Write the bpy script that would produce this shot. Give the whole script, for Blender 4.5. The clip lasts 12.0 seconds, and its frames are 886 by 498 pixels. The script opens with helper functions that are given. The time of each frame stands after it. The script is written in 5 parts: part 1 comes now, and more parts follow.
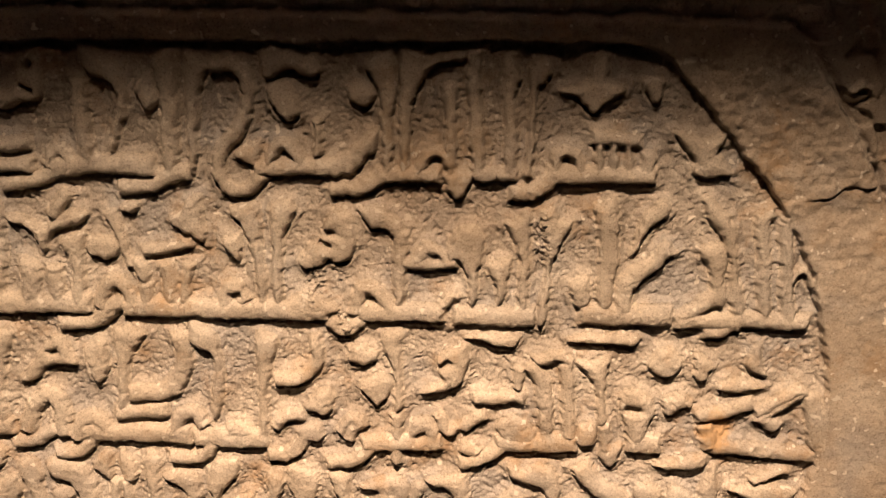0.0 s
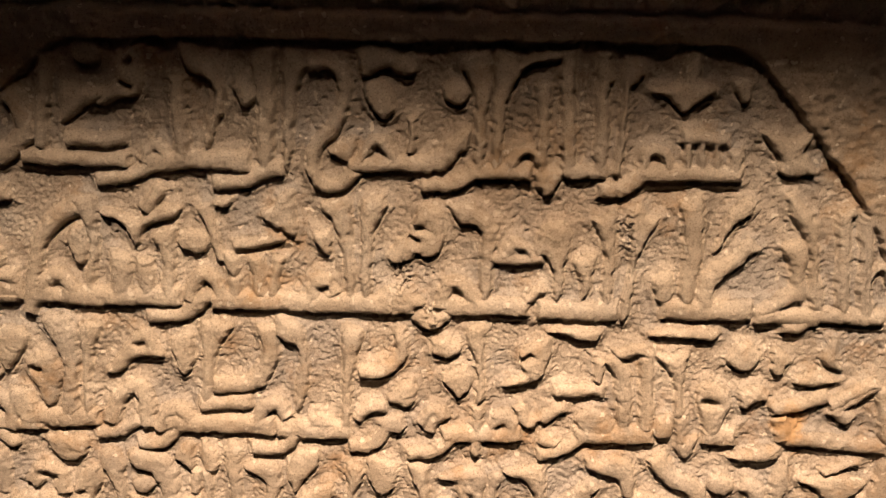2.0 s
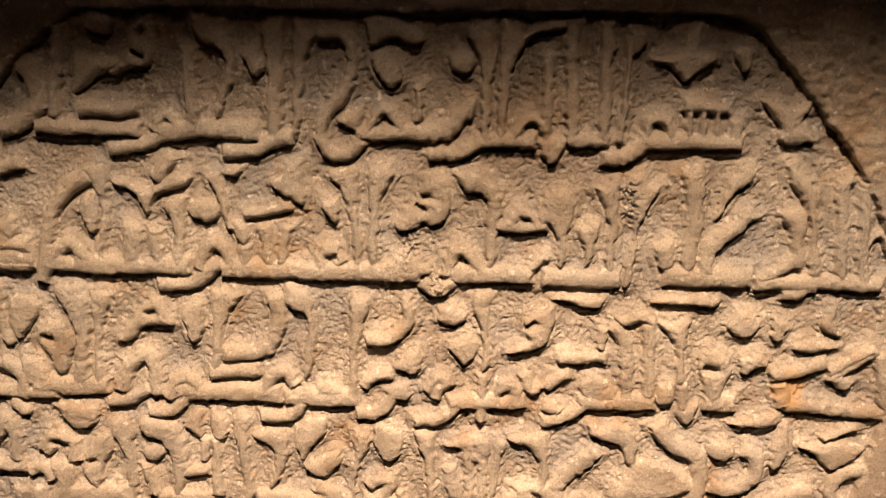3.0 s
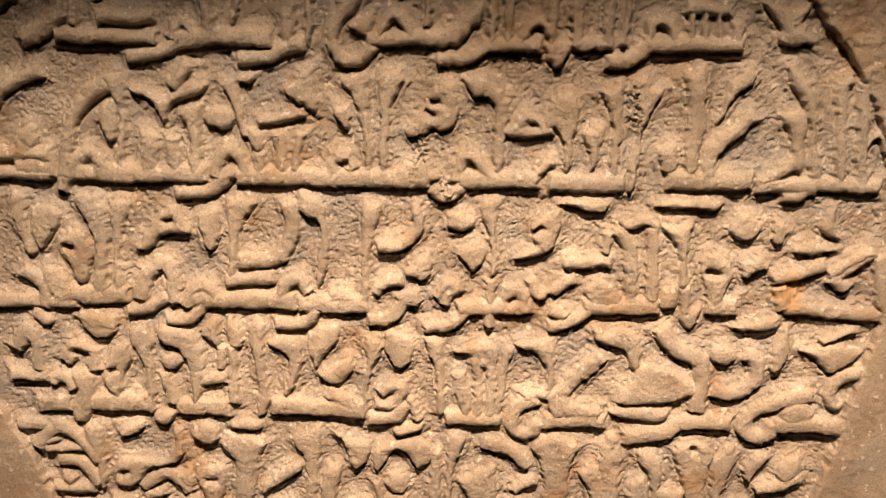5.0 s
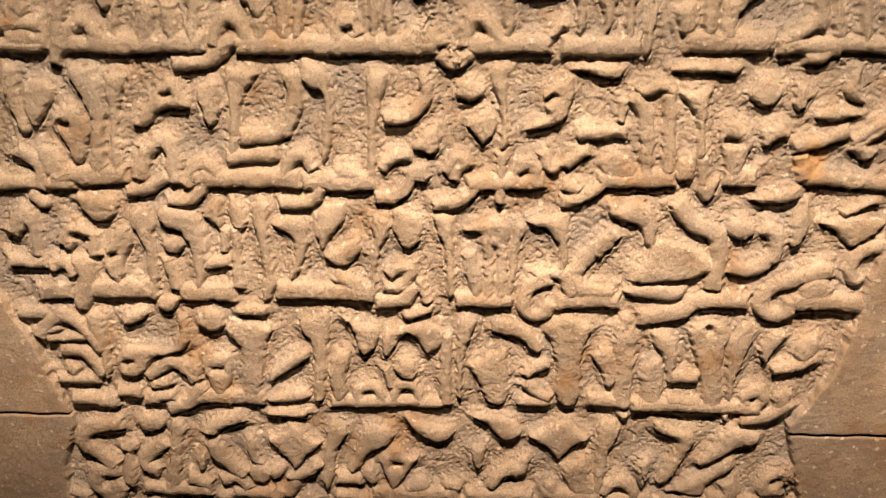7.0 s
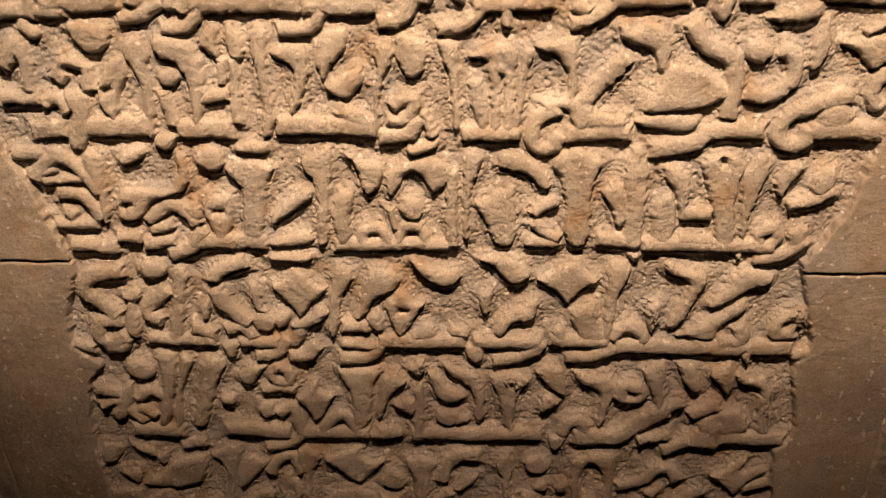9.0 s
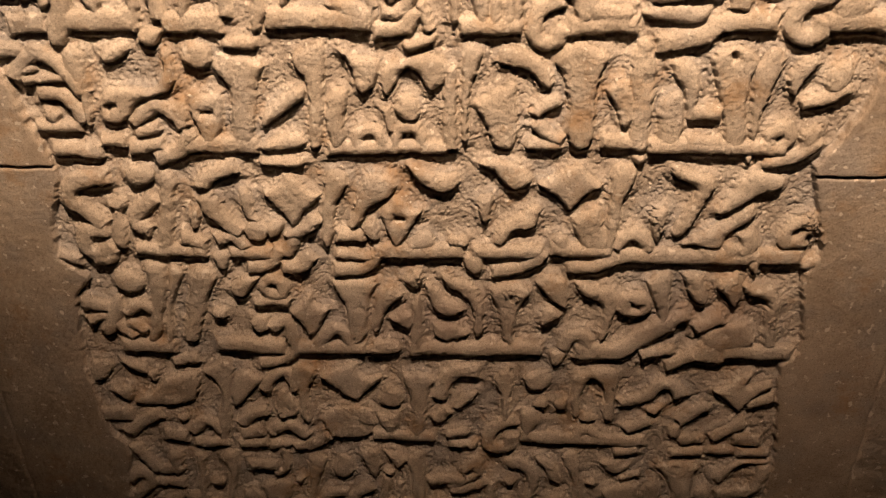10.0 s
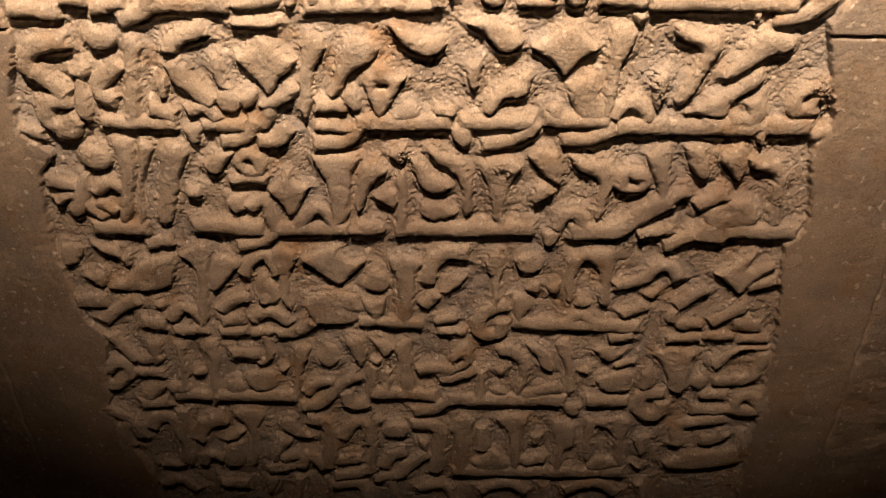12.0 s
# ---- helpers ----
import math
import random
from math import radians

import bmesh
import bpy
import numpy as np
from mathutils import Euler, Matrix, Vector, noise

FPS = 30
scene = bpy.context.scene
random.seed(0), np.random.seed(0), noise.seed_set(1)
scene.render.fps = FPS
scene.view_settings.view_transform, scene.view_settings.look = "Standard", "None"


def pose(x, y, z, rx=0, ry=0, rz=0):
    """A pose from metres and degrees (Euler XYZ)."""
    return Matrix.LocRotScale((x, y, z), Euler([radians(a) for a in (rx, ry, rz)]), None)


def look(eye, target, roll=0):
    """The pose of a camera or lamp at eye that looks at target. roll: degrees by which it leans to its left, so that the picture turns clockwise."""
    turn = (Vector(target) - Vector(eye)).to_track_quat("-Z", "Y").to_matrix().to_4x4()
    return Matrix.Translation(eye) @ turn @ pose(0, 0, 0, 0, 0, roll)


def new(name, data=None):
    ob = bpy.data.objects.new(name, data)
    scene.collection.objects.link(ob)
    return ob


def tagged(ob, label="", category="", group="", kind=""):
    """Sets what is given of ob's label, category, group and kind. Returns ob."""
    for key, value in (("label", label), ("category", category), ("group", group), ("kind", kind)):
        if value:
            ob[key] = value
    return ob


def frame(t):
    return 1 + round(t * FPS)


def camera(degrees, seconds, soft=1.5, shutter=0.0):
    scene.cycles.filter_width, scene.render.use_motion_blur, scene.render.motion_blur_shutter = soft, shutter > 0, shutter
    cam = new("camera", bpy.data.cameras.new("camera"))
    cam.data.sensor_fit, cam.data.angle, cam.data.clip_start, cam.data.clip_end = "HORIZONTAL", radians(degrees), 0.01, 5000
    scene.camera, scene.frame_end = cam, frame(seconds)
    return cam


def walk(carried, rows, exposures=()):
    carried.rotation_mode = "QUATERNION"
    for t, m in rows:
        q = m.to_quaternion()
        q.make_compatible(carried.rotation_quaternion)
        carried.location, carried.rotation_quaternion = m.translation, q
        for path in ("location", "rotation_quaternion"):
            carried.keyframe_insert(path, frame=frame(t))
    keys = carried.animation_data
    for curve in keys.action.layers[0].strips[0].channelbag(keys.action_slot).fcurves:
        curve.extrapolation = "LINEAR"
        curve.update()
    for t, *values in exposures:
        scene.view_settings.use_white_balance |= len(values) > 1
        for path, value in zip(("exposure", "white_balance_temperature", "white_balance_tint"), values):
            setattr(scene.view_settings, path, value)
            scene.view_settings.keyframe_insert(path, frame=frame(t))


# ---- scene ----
# ---- camera ----
cam = camera(50.76, 12.0, 1.2)
BASE = 0.85          # height of the stone's carving datum over the floor
ROWS = [
    (0.0, 0.0733, -0.3375, 0.3240, -20.25, -0.31, 3.56),
    (0.5, 0.0611, -0.3375, 0.3235, -20.17, -0.51, 3.35),
    (1.0, 0.0462, -0.3380, 0.3248, -20.29, -0.63, 3.26),
    (1.5, 0.0370, -0.3422, 0.3263, -20.37, -0.77, 3.06),
    (2.0, 0.0346, -0.3475, 0.3258, -20.42, -0.83, 3.01),
    (2.5, 0.0322, -0.3524, 0.3213, -20.41, -0.87, 2.89),
    (4.5, 0.0319, -0.3772, 0.2987, -21.11, -0.54, 3.03),
    (5.0, 0.0319, -0.3806, 0.2888, -21.44, -0.46, 3.09),
    (5.5, 0.0307, -0.3819, 0.2784, -22.21, -0.34, 2.84),
    (6.0, 0.0295, -0.3811, 0.2687, -23.08, -0.22, 2.85),
    (6.5, 0.0278, -0.3804, 0.2610, -23.76, -0.07, 2.83),
    (8.5, 0.0292, -0.3874, 0.2223, -27.63, 0.72, 3.00),
    (9.0, 0.0284, -0.3895, 0.2077, -28.67, 0.72, 2.99),
    (9.5, 0.0271, -0.3900, 0.1944, -29.97, 0.68, 2.92),
    (10.0, 0.0283, -0.3869, 0.1785, -31.34, 0.70, 2.91),
    (10.5, 0.0290, -0.3822, 0.1643, -32.85, 0.70, 2.82),
    (11.0, 0.0294, -0.3793, 0.1539, -34.25, 0.77, 2.87),
    (11.5, 0.0299, -0.3774, 0.1475, -35.37, 0.72, 2.81),
    (12.0, 0.0320, -0.3765, 0.1452, -36.15, 0.72, 2.64),
]
walk(cam, [(t, pose(x, y, BASE + z, 90 + pitch, roll, yaw)) for t, x, y, z, pitch, roll, yaw in ROWS],
     [(0.0, 0.0), (7.0, 0.0), (8.5, -0.12), (9.5, -0.12), (10.5, 0.17), (12.0, 0.44)])

# ---- light: one warm spotlight above the stone in a dim room, plus an added fill ----
world = bpy.data.worlds.new("dim_room")
scene.world = world
world.use_nodes = True
world.node_tree.nodes["Background"].inputs[0].default_value = (1.0, 0.72, 0.5, 1)
world.node_tree.nodes["Background"].inputs[1].default_value = 0.013

FIXTURE = (0.035, -0.46, BASE + 0.80)


def beam(name, watts, colour, degrees, target_z, wide, lean):
    """One beam from the lamp's place over the slab: a flat oval cone."""
    lamp = bpy.data.lights.new(name, "SPOT")
    lamp.energy, lamp.color = watts, colour
    lamp.spot_size, lamp.spot_blend, lamp.shadow_soft_size = radians(degrees), 1.0, 0.010
    ob = new(name, lamp)
    ob.matrix_world = look(FIXTURE, (FIXTURE[0], 0.0, BASE + target_z), lean) @ Matrix.Diagonal((wide, 1.0, 1.0, 1.0))


beam("spotlight_core", 57.5, (1.0, 0.695, 0.452), 15.15, 0.110, 5.6, 1.0)
beam("spotlight_spill", 29.5, (1.0, 0.64, 0.405), 16.2, -0.020, 3.0, 0.0)
# added fill, no beam of the real lamp: lifts the dark top from black
beam("fill_halo", 1.05, (1.0, 0.60, 0.37), 44.0, 0.06, 1.5, 0.0)


# ---- materials ----
def stone(name, dark, mid, pale, rough, grain, pits, greys):
    """Weathered limestone: two scales of mottling, fine grain, pits and faint iron stains."""
    m = bpy.data.materials.new(name)
    m.use_nodes = True
    nt = m.node_tree
    N, L = nt.nodes, nt.links
    bsdf = N["Principled BSDF"]
    tc = N.new("ShaderNodeTexCoord")

    def nz(scale, detail, roughness=0.6):
        n = N.new("ShaderNodeTexNoise")
        n.inputs["Scale"].default_value = scale
        n.inputs["Detail"].default_value = detail
        n.inputs["Roughness"].default_value = roughness
        L.new(tc.outputs["Object"], n.inputs["Vector"])
        return n.outputs["Fac"]

    def ramp(src, stops):
        r = N.new("ShaderNodeValToRGB")
        while len(r.color_ramp.elements) < len(stops):
            r.color_ramp.elements.new(0.5)
        for e, (p, c) in zip(r.color_ramp.elements, stops):
            e.position, e.color = p, (*c, 1)
        L.new(src, r.inputs["Fac"])
        return r.outputs["Color"]

    def mix(kind, fac, a, b):
        x = N.new("ShaderNodeMix")
        x.data_type, x.blend_type = "RGBA", kind
        if isinstance(fac, float):
            x.inputs[0].default_value = fac
        else:
            L.new(fac, x.inputs[0])
        for sock, v in ((x.inputs[6], a), (x.inputs[7], b)):
            if isinstance(v, tuple):
                sock.default_value = (*v, 1)
            else:
                L.new(v, sock)
        return x.outputs[2]

    col = ramp(nz(38, 5), [(0.32, dark), (0.5, mid), (0.68, pale)])
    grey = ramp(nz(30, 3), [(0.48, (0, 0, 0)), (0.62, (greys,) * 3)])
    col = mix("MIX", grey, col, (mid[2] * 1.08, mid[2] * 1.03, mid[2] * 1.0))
    speck = ramp(nz(1100, 4, 0.75), [(0.34, (0.55, 0.51, 0.47)), (0.44, (0.9, 0.9, 0.9)), (0.56, (1, 1, 1)), (0.7, (1.3, 1.28, 1.25))])
    col = mix("MULTIPLY", 1.0, col, speck)
    ochre = ramp(nz(24, 6, 0.7), [(0.54, (0, 0, 0)), (0.7, (0.75, 0.75, 0.75))])
    col = mix("MIX", ochre, col, (0.40, 0.25, 0.125))
    soil = ramp(nz(70, 6, 0.75), [(0.56, (0, 0, 0)), (0.7, (0.5, 0.5, 0.5))])
    col = mix("MIX", soil, col, (0.22, 0.16, 0.11))
    # pale nicks where the surface was bruised
    nick = ramp(nz(240, 2, 0.5), [(0.652, (0, 0, 0)), (0.675, (0.85, 0.85, 0.85))])
    col = mix("MIX", nick, col, (0.72, 0.66, 0.58))

    def stained(col, centre, spread, reach, fade, amount, rgb):
        """A stain with an uneven outline round one spot of the face: spread is its half width and height."""
        way = N.new("ShaderNodeVectorMath")
        way.operation = "SUBTRACT"
        way.inputs[1].default_value = (centre[0], 0.0, centre[1])
        L.new(tc.outputs["Object"], way.inputs[0])
        size = N.new("ShaderNodeVectorMath")
        size.operation = "MULTIPLY"
        size.inputs[1].default_value = (1 / spread[0], 0.0, 1 / spread[1])
        L.new(way.outputs["Vector"], size.inputs[0])
        far = N.new("ShaderNodeVectorMath")
        far.operation = "LENGTH"
        L.new(size.outputs["Vector"], far.inputs[0])
        add = N.new("ShaderNodeMath")
        add.operation = "MULTIPLY_ADD"
        add.inputs[1].default_value = 1.6
        L.new(nz(1.5 / spread[0], 5, 0.65), add.inputs[0])
        L.new(far.outputs["Value"], add.inputs[2])
        # halved, to keep the fade within the ramp
        half = N.new("ShaderNodeMath")
        half.operation = "MULTIPLY"
        half.inputs[1].default_value = 0.4
        L.new(add.outputs[0], half.inputs[0])
        return mix("MIX", ramp(half.outputs[0], [(reach, (amount,) * 3), (fade, (0, 0, 0))]), col, rgb)

    # the orange stain on the third line, a darker brown patch in the upper lines, old soot lower down
    col = stained(col, (0.1655, 0.1225), (0.0085, 0.0105), 0.52, 0.72, 0.65, (0.60, 0.36, 0.15))
    col = stained(col, (0.048, 0.232), (0.065, 0.045), 0.34, 0.78, 0.6, (0.21, 0.145, 0.09))
    col = stained(col, (-0.003, -0.1), (0.075, 0.024), 0.38, 0.76, 0.5, (0.25, 0.19, 0.17))
    col = stained(col, (0.13, -0.095), (0.05, 0.02), 0.38, 0.76, 0.5, (0.25, 0.19, 0.17))
    L.new(col, bsdf.inputs["Base Color"])
    L.new(ramp(nz(160, 4), [(0.3, (rough - 0.1,) * 3), (0.7, (min(1, rough + 0.1),) * 3)]), bsdf.inputs["Roughness"])
    bsdf.inputs["Specular IOR Level"].default_value = 0.35
    b1 = N.new("ShaderNodeBump")
    b1.inputs["Strength"].default_value = pits
    b1.inputs["Distance"].default_value = 0.0009
    L.new(nz(600, 6, 0.75), b1.inputs["Height"])
    b2 = N.new("ShaderNodeBump")
    b2.inputs["Strength"].default_value = grain
    b2.inputs["Distance"].default_value = 0.0006
    L.new(nz(1300, 5, 0.85), b2.inputs["Height"])
    b0 = N.new("ShaderNodeBump")
    b0.inputs["Strength"].default_value = 0.5 * pits
    b0.inputs["Distance"].default_value = 0.0022
    L.new(nz(210, 4, 0.65), b0.inputs["Height"])
    L.new(b0.outputs["Normal"], b1.inputs["Normal"])
    L.new(b1.outputs["Normal"], b2.inputs["Normal"])
    L.new(b2.outputs["Normal"], bsdf.inputs["Normal"])
    return m


LETTER_STONE = stone("letter_stone", (0.45, 0.385, 0.315), (0.585, 0.51, 0.425), (0.69, 0.62, 0.535), 0.55, 1.0, 0.75, 0.35)
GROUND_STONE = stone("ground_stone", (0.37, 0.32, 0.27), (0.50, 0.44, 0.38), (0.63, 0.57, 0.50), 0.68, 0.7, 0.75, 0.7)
BORDER_STONE = stone("border_stone", (0.37, 0.305, 0.24), (0.465, 0.39, 0.315), (0.55, 0.48, 0.40), 0.52, 0.8, 0.45, 0.5)


def plain(name, rgb, rough):
    m = bpy.data.materials.new(name)
    m.use_nodes = True
    nt = m.node_tree
    n = nt.nodes.new("ShaderNodeTexNoise")
    n.inputs["Scale"].default_value = 12
    n.inputs["Detail"].default_value = 6
    r = nt.nodes.new("ShaderNodeValToRGB")
    r.color_ramp.elements[0].color = (*(0.8 * c for c in rgb), 1)
    r.color_ramp.elements[1].color = (*(1.15 * c for c in rgb), 1)
    nt.links.new(n.outputs["Fac"], r.inputs["Fac"])
    nt.links.new(r.outputs["Color"], nt.nodes["Principled BSDF"].inputs["Base Color"])
    nt.nodes["Principled BSDF"].inputs["Roughness"].default_value = rough
    return m


ROOM_WALL = plain("wall_paint", (0.16, 0.14, 0.12), 0.9)
ROOM_FLOOR = plain("floor_stone", (0.14, 0.12, 0.1), 0.7)


# ---- the room ----
def box(name, lo, hi, material, parent=None, bevel=0.0):
    bm = bmesh.new()
    bmesh.ops.create_cube(bm, size=1)
    for v in bm.verts:
        v.co = Vector([(a + b) / 2 + c * (b - a) for a, b, c in zip(lo, hi, v.co)])
    if bevel:
        bmesh.ops.bevel(bm, geom=bm.edges[:], offset=bevel, segments=3, affect="EDGES")
    me = bpy.data.meshes.new(name)
    bm.to_mesh(me)
    bm.free()
    me.materials.append(material)
    ob = new(name, me)
    ob.parent = parent
    return ob


for name, lo, hi, mat in (
    ("floor", (-2.6, -3.2, -0.1), (2.6, 0.4, 0.0), ROOM_FLOOR),
    ("ceiling", (-2.6, -3.2, 2.9), (2.6, 0.4, 3.0), ROOM_WALL),
    ("wall_north", (-2.6, 0.14, 0.0), (2.6, 0.4, 2.9), ROOM_WALL),
    ("wall_south", (-2.6, -3.2, 0.0), (2.6, -3.0, 2.9), ROOM_WALL),
    ("wall_west", (-2.6, -3.0, 0.0), (-2.4, 0.14, 2.9), ROOM_WALL),
    ("wall_east", (2.4, -3.0, 0.0), (2.6, 0.14, 2.9), ROOM_WALL),
):
    tagged(box(name, lo, hi, mat), "plain dim " + ("painted" if "floor" not in name else "stone") + " surface that closes the room", name.split("_")[0], kind="structure")

FOOT = 0.42
plinth = tagged(box("plinth", (-0.36, -0.06, 0.0), (0.37, 0.138, FOOT), BORDER_STONE, bevel=0.004),
                "plain low stone plinth under the carved slab", "plinth")

# ---- the carved slab: drawn in millimetres on its face, x to the right, z up ----
STEP = 0.52
X0, X1, Z0, Z1 = -286.0, 285.0, -348.0, 302.0
gx = np.arange(X0, X1, STEP)
gz = np.arange(Z0, Z1, STEP)
NX, NZ = len(gx), len(gz)
RELIEF = np.interp(gz, (-165, -100, 20, 70, 205, 235), (3.8, 5.3, 5.2, 4.8, 4.9, 5.5))[:, None]     # depth of the sunk ground from line to line, mm
rng = np.random.default_rng(7)
fx = np.fft.rfftfreq(NX, STEP)[None, :]
fz = np.fft.fftfreq(NZ, STEP)[:, None]


def rough(size, soft=1.0):
    """Random relief with features of about that many mm, unit spread."""
    spec = np.fft.rfft2(rng.standard_normal((NZ, NX)))
    out = np.fft.irfft2(spec * np.exp(-((fx ** 2 + fz ** 2) * (size * 1.6) ** 2) ** soft), s=(NZ, NX))
    return (out / out.std()).astype(np.float32)


def blurred(a, size):
    """The same field with everything finer than about that many mm smoothed away."""
    return np.fft.irfft2(np.fft.rfft2(a) * np.exp(-(fx ** 2 + fz ** 2) * (size * 3.0) ** 2), s=(NZ, NX)).astype(np.float32)


# hand-cut unevenness of every outline
wob_x = 0.3 * rough(10) + 0.2 * rough(2.2)
wob_z = 0.3 * rough(10) + 0.2 * rough(2.2)
PX = (gx[None, :] + wob_x).astype(np.float32)
PZ = (gz[:, None] + wob_z).astype(np.float32)


def softened(pts, closed, times, cut):
    """Corner cutting: turns a few turning points into a flowing line."""
    p = [np.array(q, float) for q in pts]
    for _ in range(times):
        n = len(p)
        out = [] if closed else [p[0]]
        for i in range(n if closed else n - 1):
            a, b = p[i], p[(i + 1) % n]
            if closed or i > 0:
                out.append(a + (b - a) * cut)
            if closed or i < n - 2:
                out.append(b + (a - b) * cut)
        if not closed:
            out.append(p[-1])
        p = out
    return p


def bar(width, *pts):
    return ("bar", width, width, softened(pts, False, 2 if len(pts) > 2 else 0, 0.25))


def taper(w0, w1, *pts):
    return ("bar", w0, w1, softened(pts, False, 2 if len(pts) > 2 else 0, 0.25))


def leaf(*pts):
    return ("leaf", 0, 0, softened(pts, True, 2, 0.22))


def window(pts, margin):
    a = np.array(pts)
    i0, i1 = np.searchsorted(gx, (a[:, 0].min() - margin, a[:, 0].max() + margin))
    j0, j1 = np.searchsorted(gz, (a[:, 1].min() - margin, a[:, 1].max() + margin))
    return slice(max(j0, 0), max(j1, 1)), slice(max(i0, 0), max(i1, 1))


def inside_bar(x, z, w0, w1, pts):
    """How far inside a stroke with that width, mm."""
    best = np.full(x.shape, -99.0, np.float32)
    n = len(pts) - 1
    square = sum(np.hypot(*(pts[i + 1] - pts[i])) for i in range(n)) > 1.2 * w0
    for i in range(n):
        a, b = pts[i], pts[i + 1]
        d = b - a
        k = np.clip(((x - a[0]) * d[0] + (z - a[1]) * d[1]) / max(d @ d, 1e-6), 0, 1)
        r = (w0 + (w1 - w0) * (i + k) / n) / 2
        got = r - np.hypot(x - a[0] - k * d[0], z - a[1] - k * d[1])
        if square and i in (0, n - 1):
            # chisel-cut ends, square to the stroke
            ln = max(np.hypot(*d), 1e-6)
            along = ((x - a[0]) * d[0] + (z - a[1]) * d[1]) / ln
            across = np.abs((x - a[0]) * d[1] - (z - a[1]) * d[0]) / ln
            over = np.maximum(-along, along - ln)
            end = np.minimum(r - across, 0.35 * r - over)
            beyond = (along < 0) if i == 0 else np.zeros(x.shape, bool)
            if i == n - 1:
                beyond |= along > ln
            got = np.where(beyond, end, got)
        best = np.maximum(best, got)
    return best


def inside_leaf(x, z, pts):
    """How far inside a closed outline, mm."""
    near = np.full(x.shape, 99.0, np.float32)
    odd = np.zeros(x.shape, bool)
    for i in range(len(pts)):
        a, b = pts[i], pts[(i + 1) % len(pts)]
        d = b - a
        k = np.clip(((x - a[0]) * d[0] + (z - a[1]) * d[1]) / max(d @ d, 1e-6), 0, 1)
        near = np.minimum(near, np.hypot(x - a[0] - k * d[0], z - a[1] - k * d[1]))
        if abs(d[1]) > 1e-9:
            odd ^= ((a[1] > z) != (b[1] > z)) & (x < a[0] + (z - a[1]) * d[0] / d[1])
    return np.where(odd, near, -near)


DEEP = np.full((NZ, NX), -9.0, np.float32)     # how far inside the nearest letter
WHICH = np.zeros((NZ, NX), np.int16)           # and which letter that is
LETTERS = []


def carve(*shapes):
    """One raised letter or leaf made of strokes and outlines."""
    LETTERS.append(np.mean([q for s in shapes for q in s[3]], axis=0))
    for kind, w0, w1, pts in shapes:
        js, is_ = window(pts, max(w0, w1) / 2 + 4)
        x, z = PX[js, is_], PZ[js, is_]
        if x.size == 0:
            continue
        d = inside_bar(x, z, w0, w1, pts) if kind == "bar" else inside_leaf(x, z, pts)
        more = d > DEEP[js, is_]
        DEEP[js, is_] = np.where(more, d, DEEP[js, is_])
        WHICH[js, is_] = np.where(more, len(LETTERS), WHICH[js, is_])


POCKET = np.full((NZ, NX), -9.0, np.float32)
VEIN = np.full((NZ, NX), -9.0, np.float32)


def gouge(*shapes):
    """Pockets cut to the full depth; the narrowest are only shallow veins."""
    for kind, w0, w1, pts in shapes:
        js, is_ = window(pts, w0 / 2 + 3)
        into = VEIN if w0 < 2.0 else POCKET
        if PX[js, is_].size:
            into[js, is_] = np.maximum(into[js, is_], inside_bar(PX[js, is_], PZ[js, is_], w0, w1 * 0.7, pts))


CRUMBLY = np.full((NZ, NX), -9.0, np.float32)


def crumble(*shapes):
    """Spots where the stone has broken into crumbs."""
    for kind, w0, w1, pts in shapes:
        js, is_ = window(pts, w0 / 2 + 5)
        if PX[js, is_].size:
            CRUMBLY[js, is_] = np.maximum(CRUMBLY[js, is_], inside_bar(PX[js, is_], PZ[js, is_], w0, w1, pts))


# the lines of raised lettering, from the top line down
carve(bar(7.8, (-162.7, 226.9), (-154, 231), (-146.2, 238)))
carve(bar(5.8, (-135.3, 268.9), (-141.3, 232.5)), leaf((-156.5, 252.2), (-149, 257.8), (-142.7, 254.7), (-143.1, 232.4), (-149, 234.6), (-152.5, 249)))
carve(leaf((-130.6, 259.4), (-122.3, 258.5), (-111.4, 257.7), (-111.8, 253.3), (-120.9, 251.3), (-131, 241.8), (-132.3, 246.2)))
carve(bar(9.5, (-119.1, 270.3), (-117.9, 269.9)))
carve(leaf((-99.8, 274.5), (-96.7, 272.9), (-98.1, 253.6), (-108.5, 253.4), (-114.4, 250), (-117.4, 253.2), (-110.3, 257.7), (-107.7, 261), (-107.9, 265.2), (-104.5, 270.6)))
carve(bar(5.9, (-130.5, 236.9), (-107.4, 236.6)))
carve(bar(6.0, (-148.6, 228.9), (-106.7, 228.4)))
carve(bar(6.0, (-119.6, 220.5), (-102.7, 222.8), (-96.5, 228.7)))
carve(bar(5.0, (-100.5, 228.6), (-95.6, 237.8), (-90.7, 230.5)))
carve(bar(6.2, (-84.3, 260.4), (-85, 245.2), (-84.1, 228.4)))
carve(leaf((-83.5, 276.3), (-77.2, 274.3), (-68.1, 266.1), (-66.4, 258.7), (-66.1, 252.2), (-69.6, 243.4), (-73.6, 234.3), (-76.2, 234.3), (-71.7, 245.5), (-70.2, 256.5), (-72, 261.8), (-79.1, 263.8), (-82, 267.9)))
carve(leaf((-64.2, 258.8), (-61.8, 263.1), (-56.2, 266.4), (-54.4, 259), (-53.6, 253.6), (-58.1, 250.7), (-61.3, 253.5)))
carve(leaf((-56, 268.5), (-51.5, 272.8), (-45, 276.1), (-45.5, 263.5), (-49.6, 223.6), (-56.3, 223.5), (-54.1, 243.8), (-54.3, 261.2)))
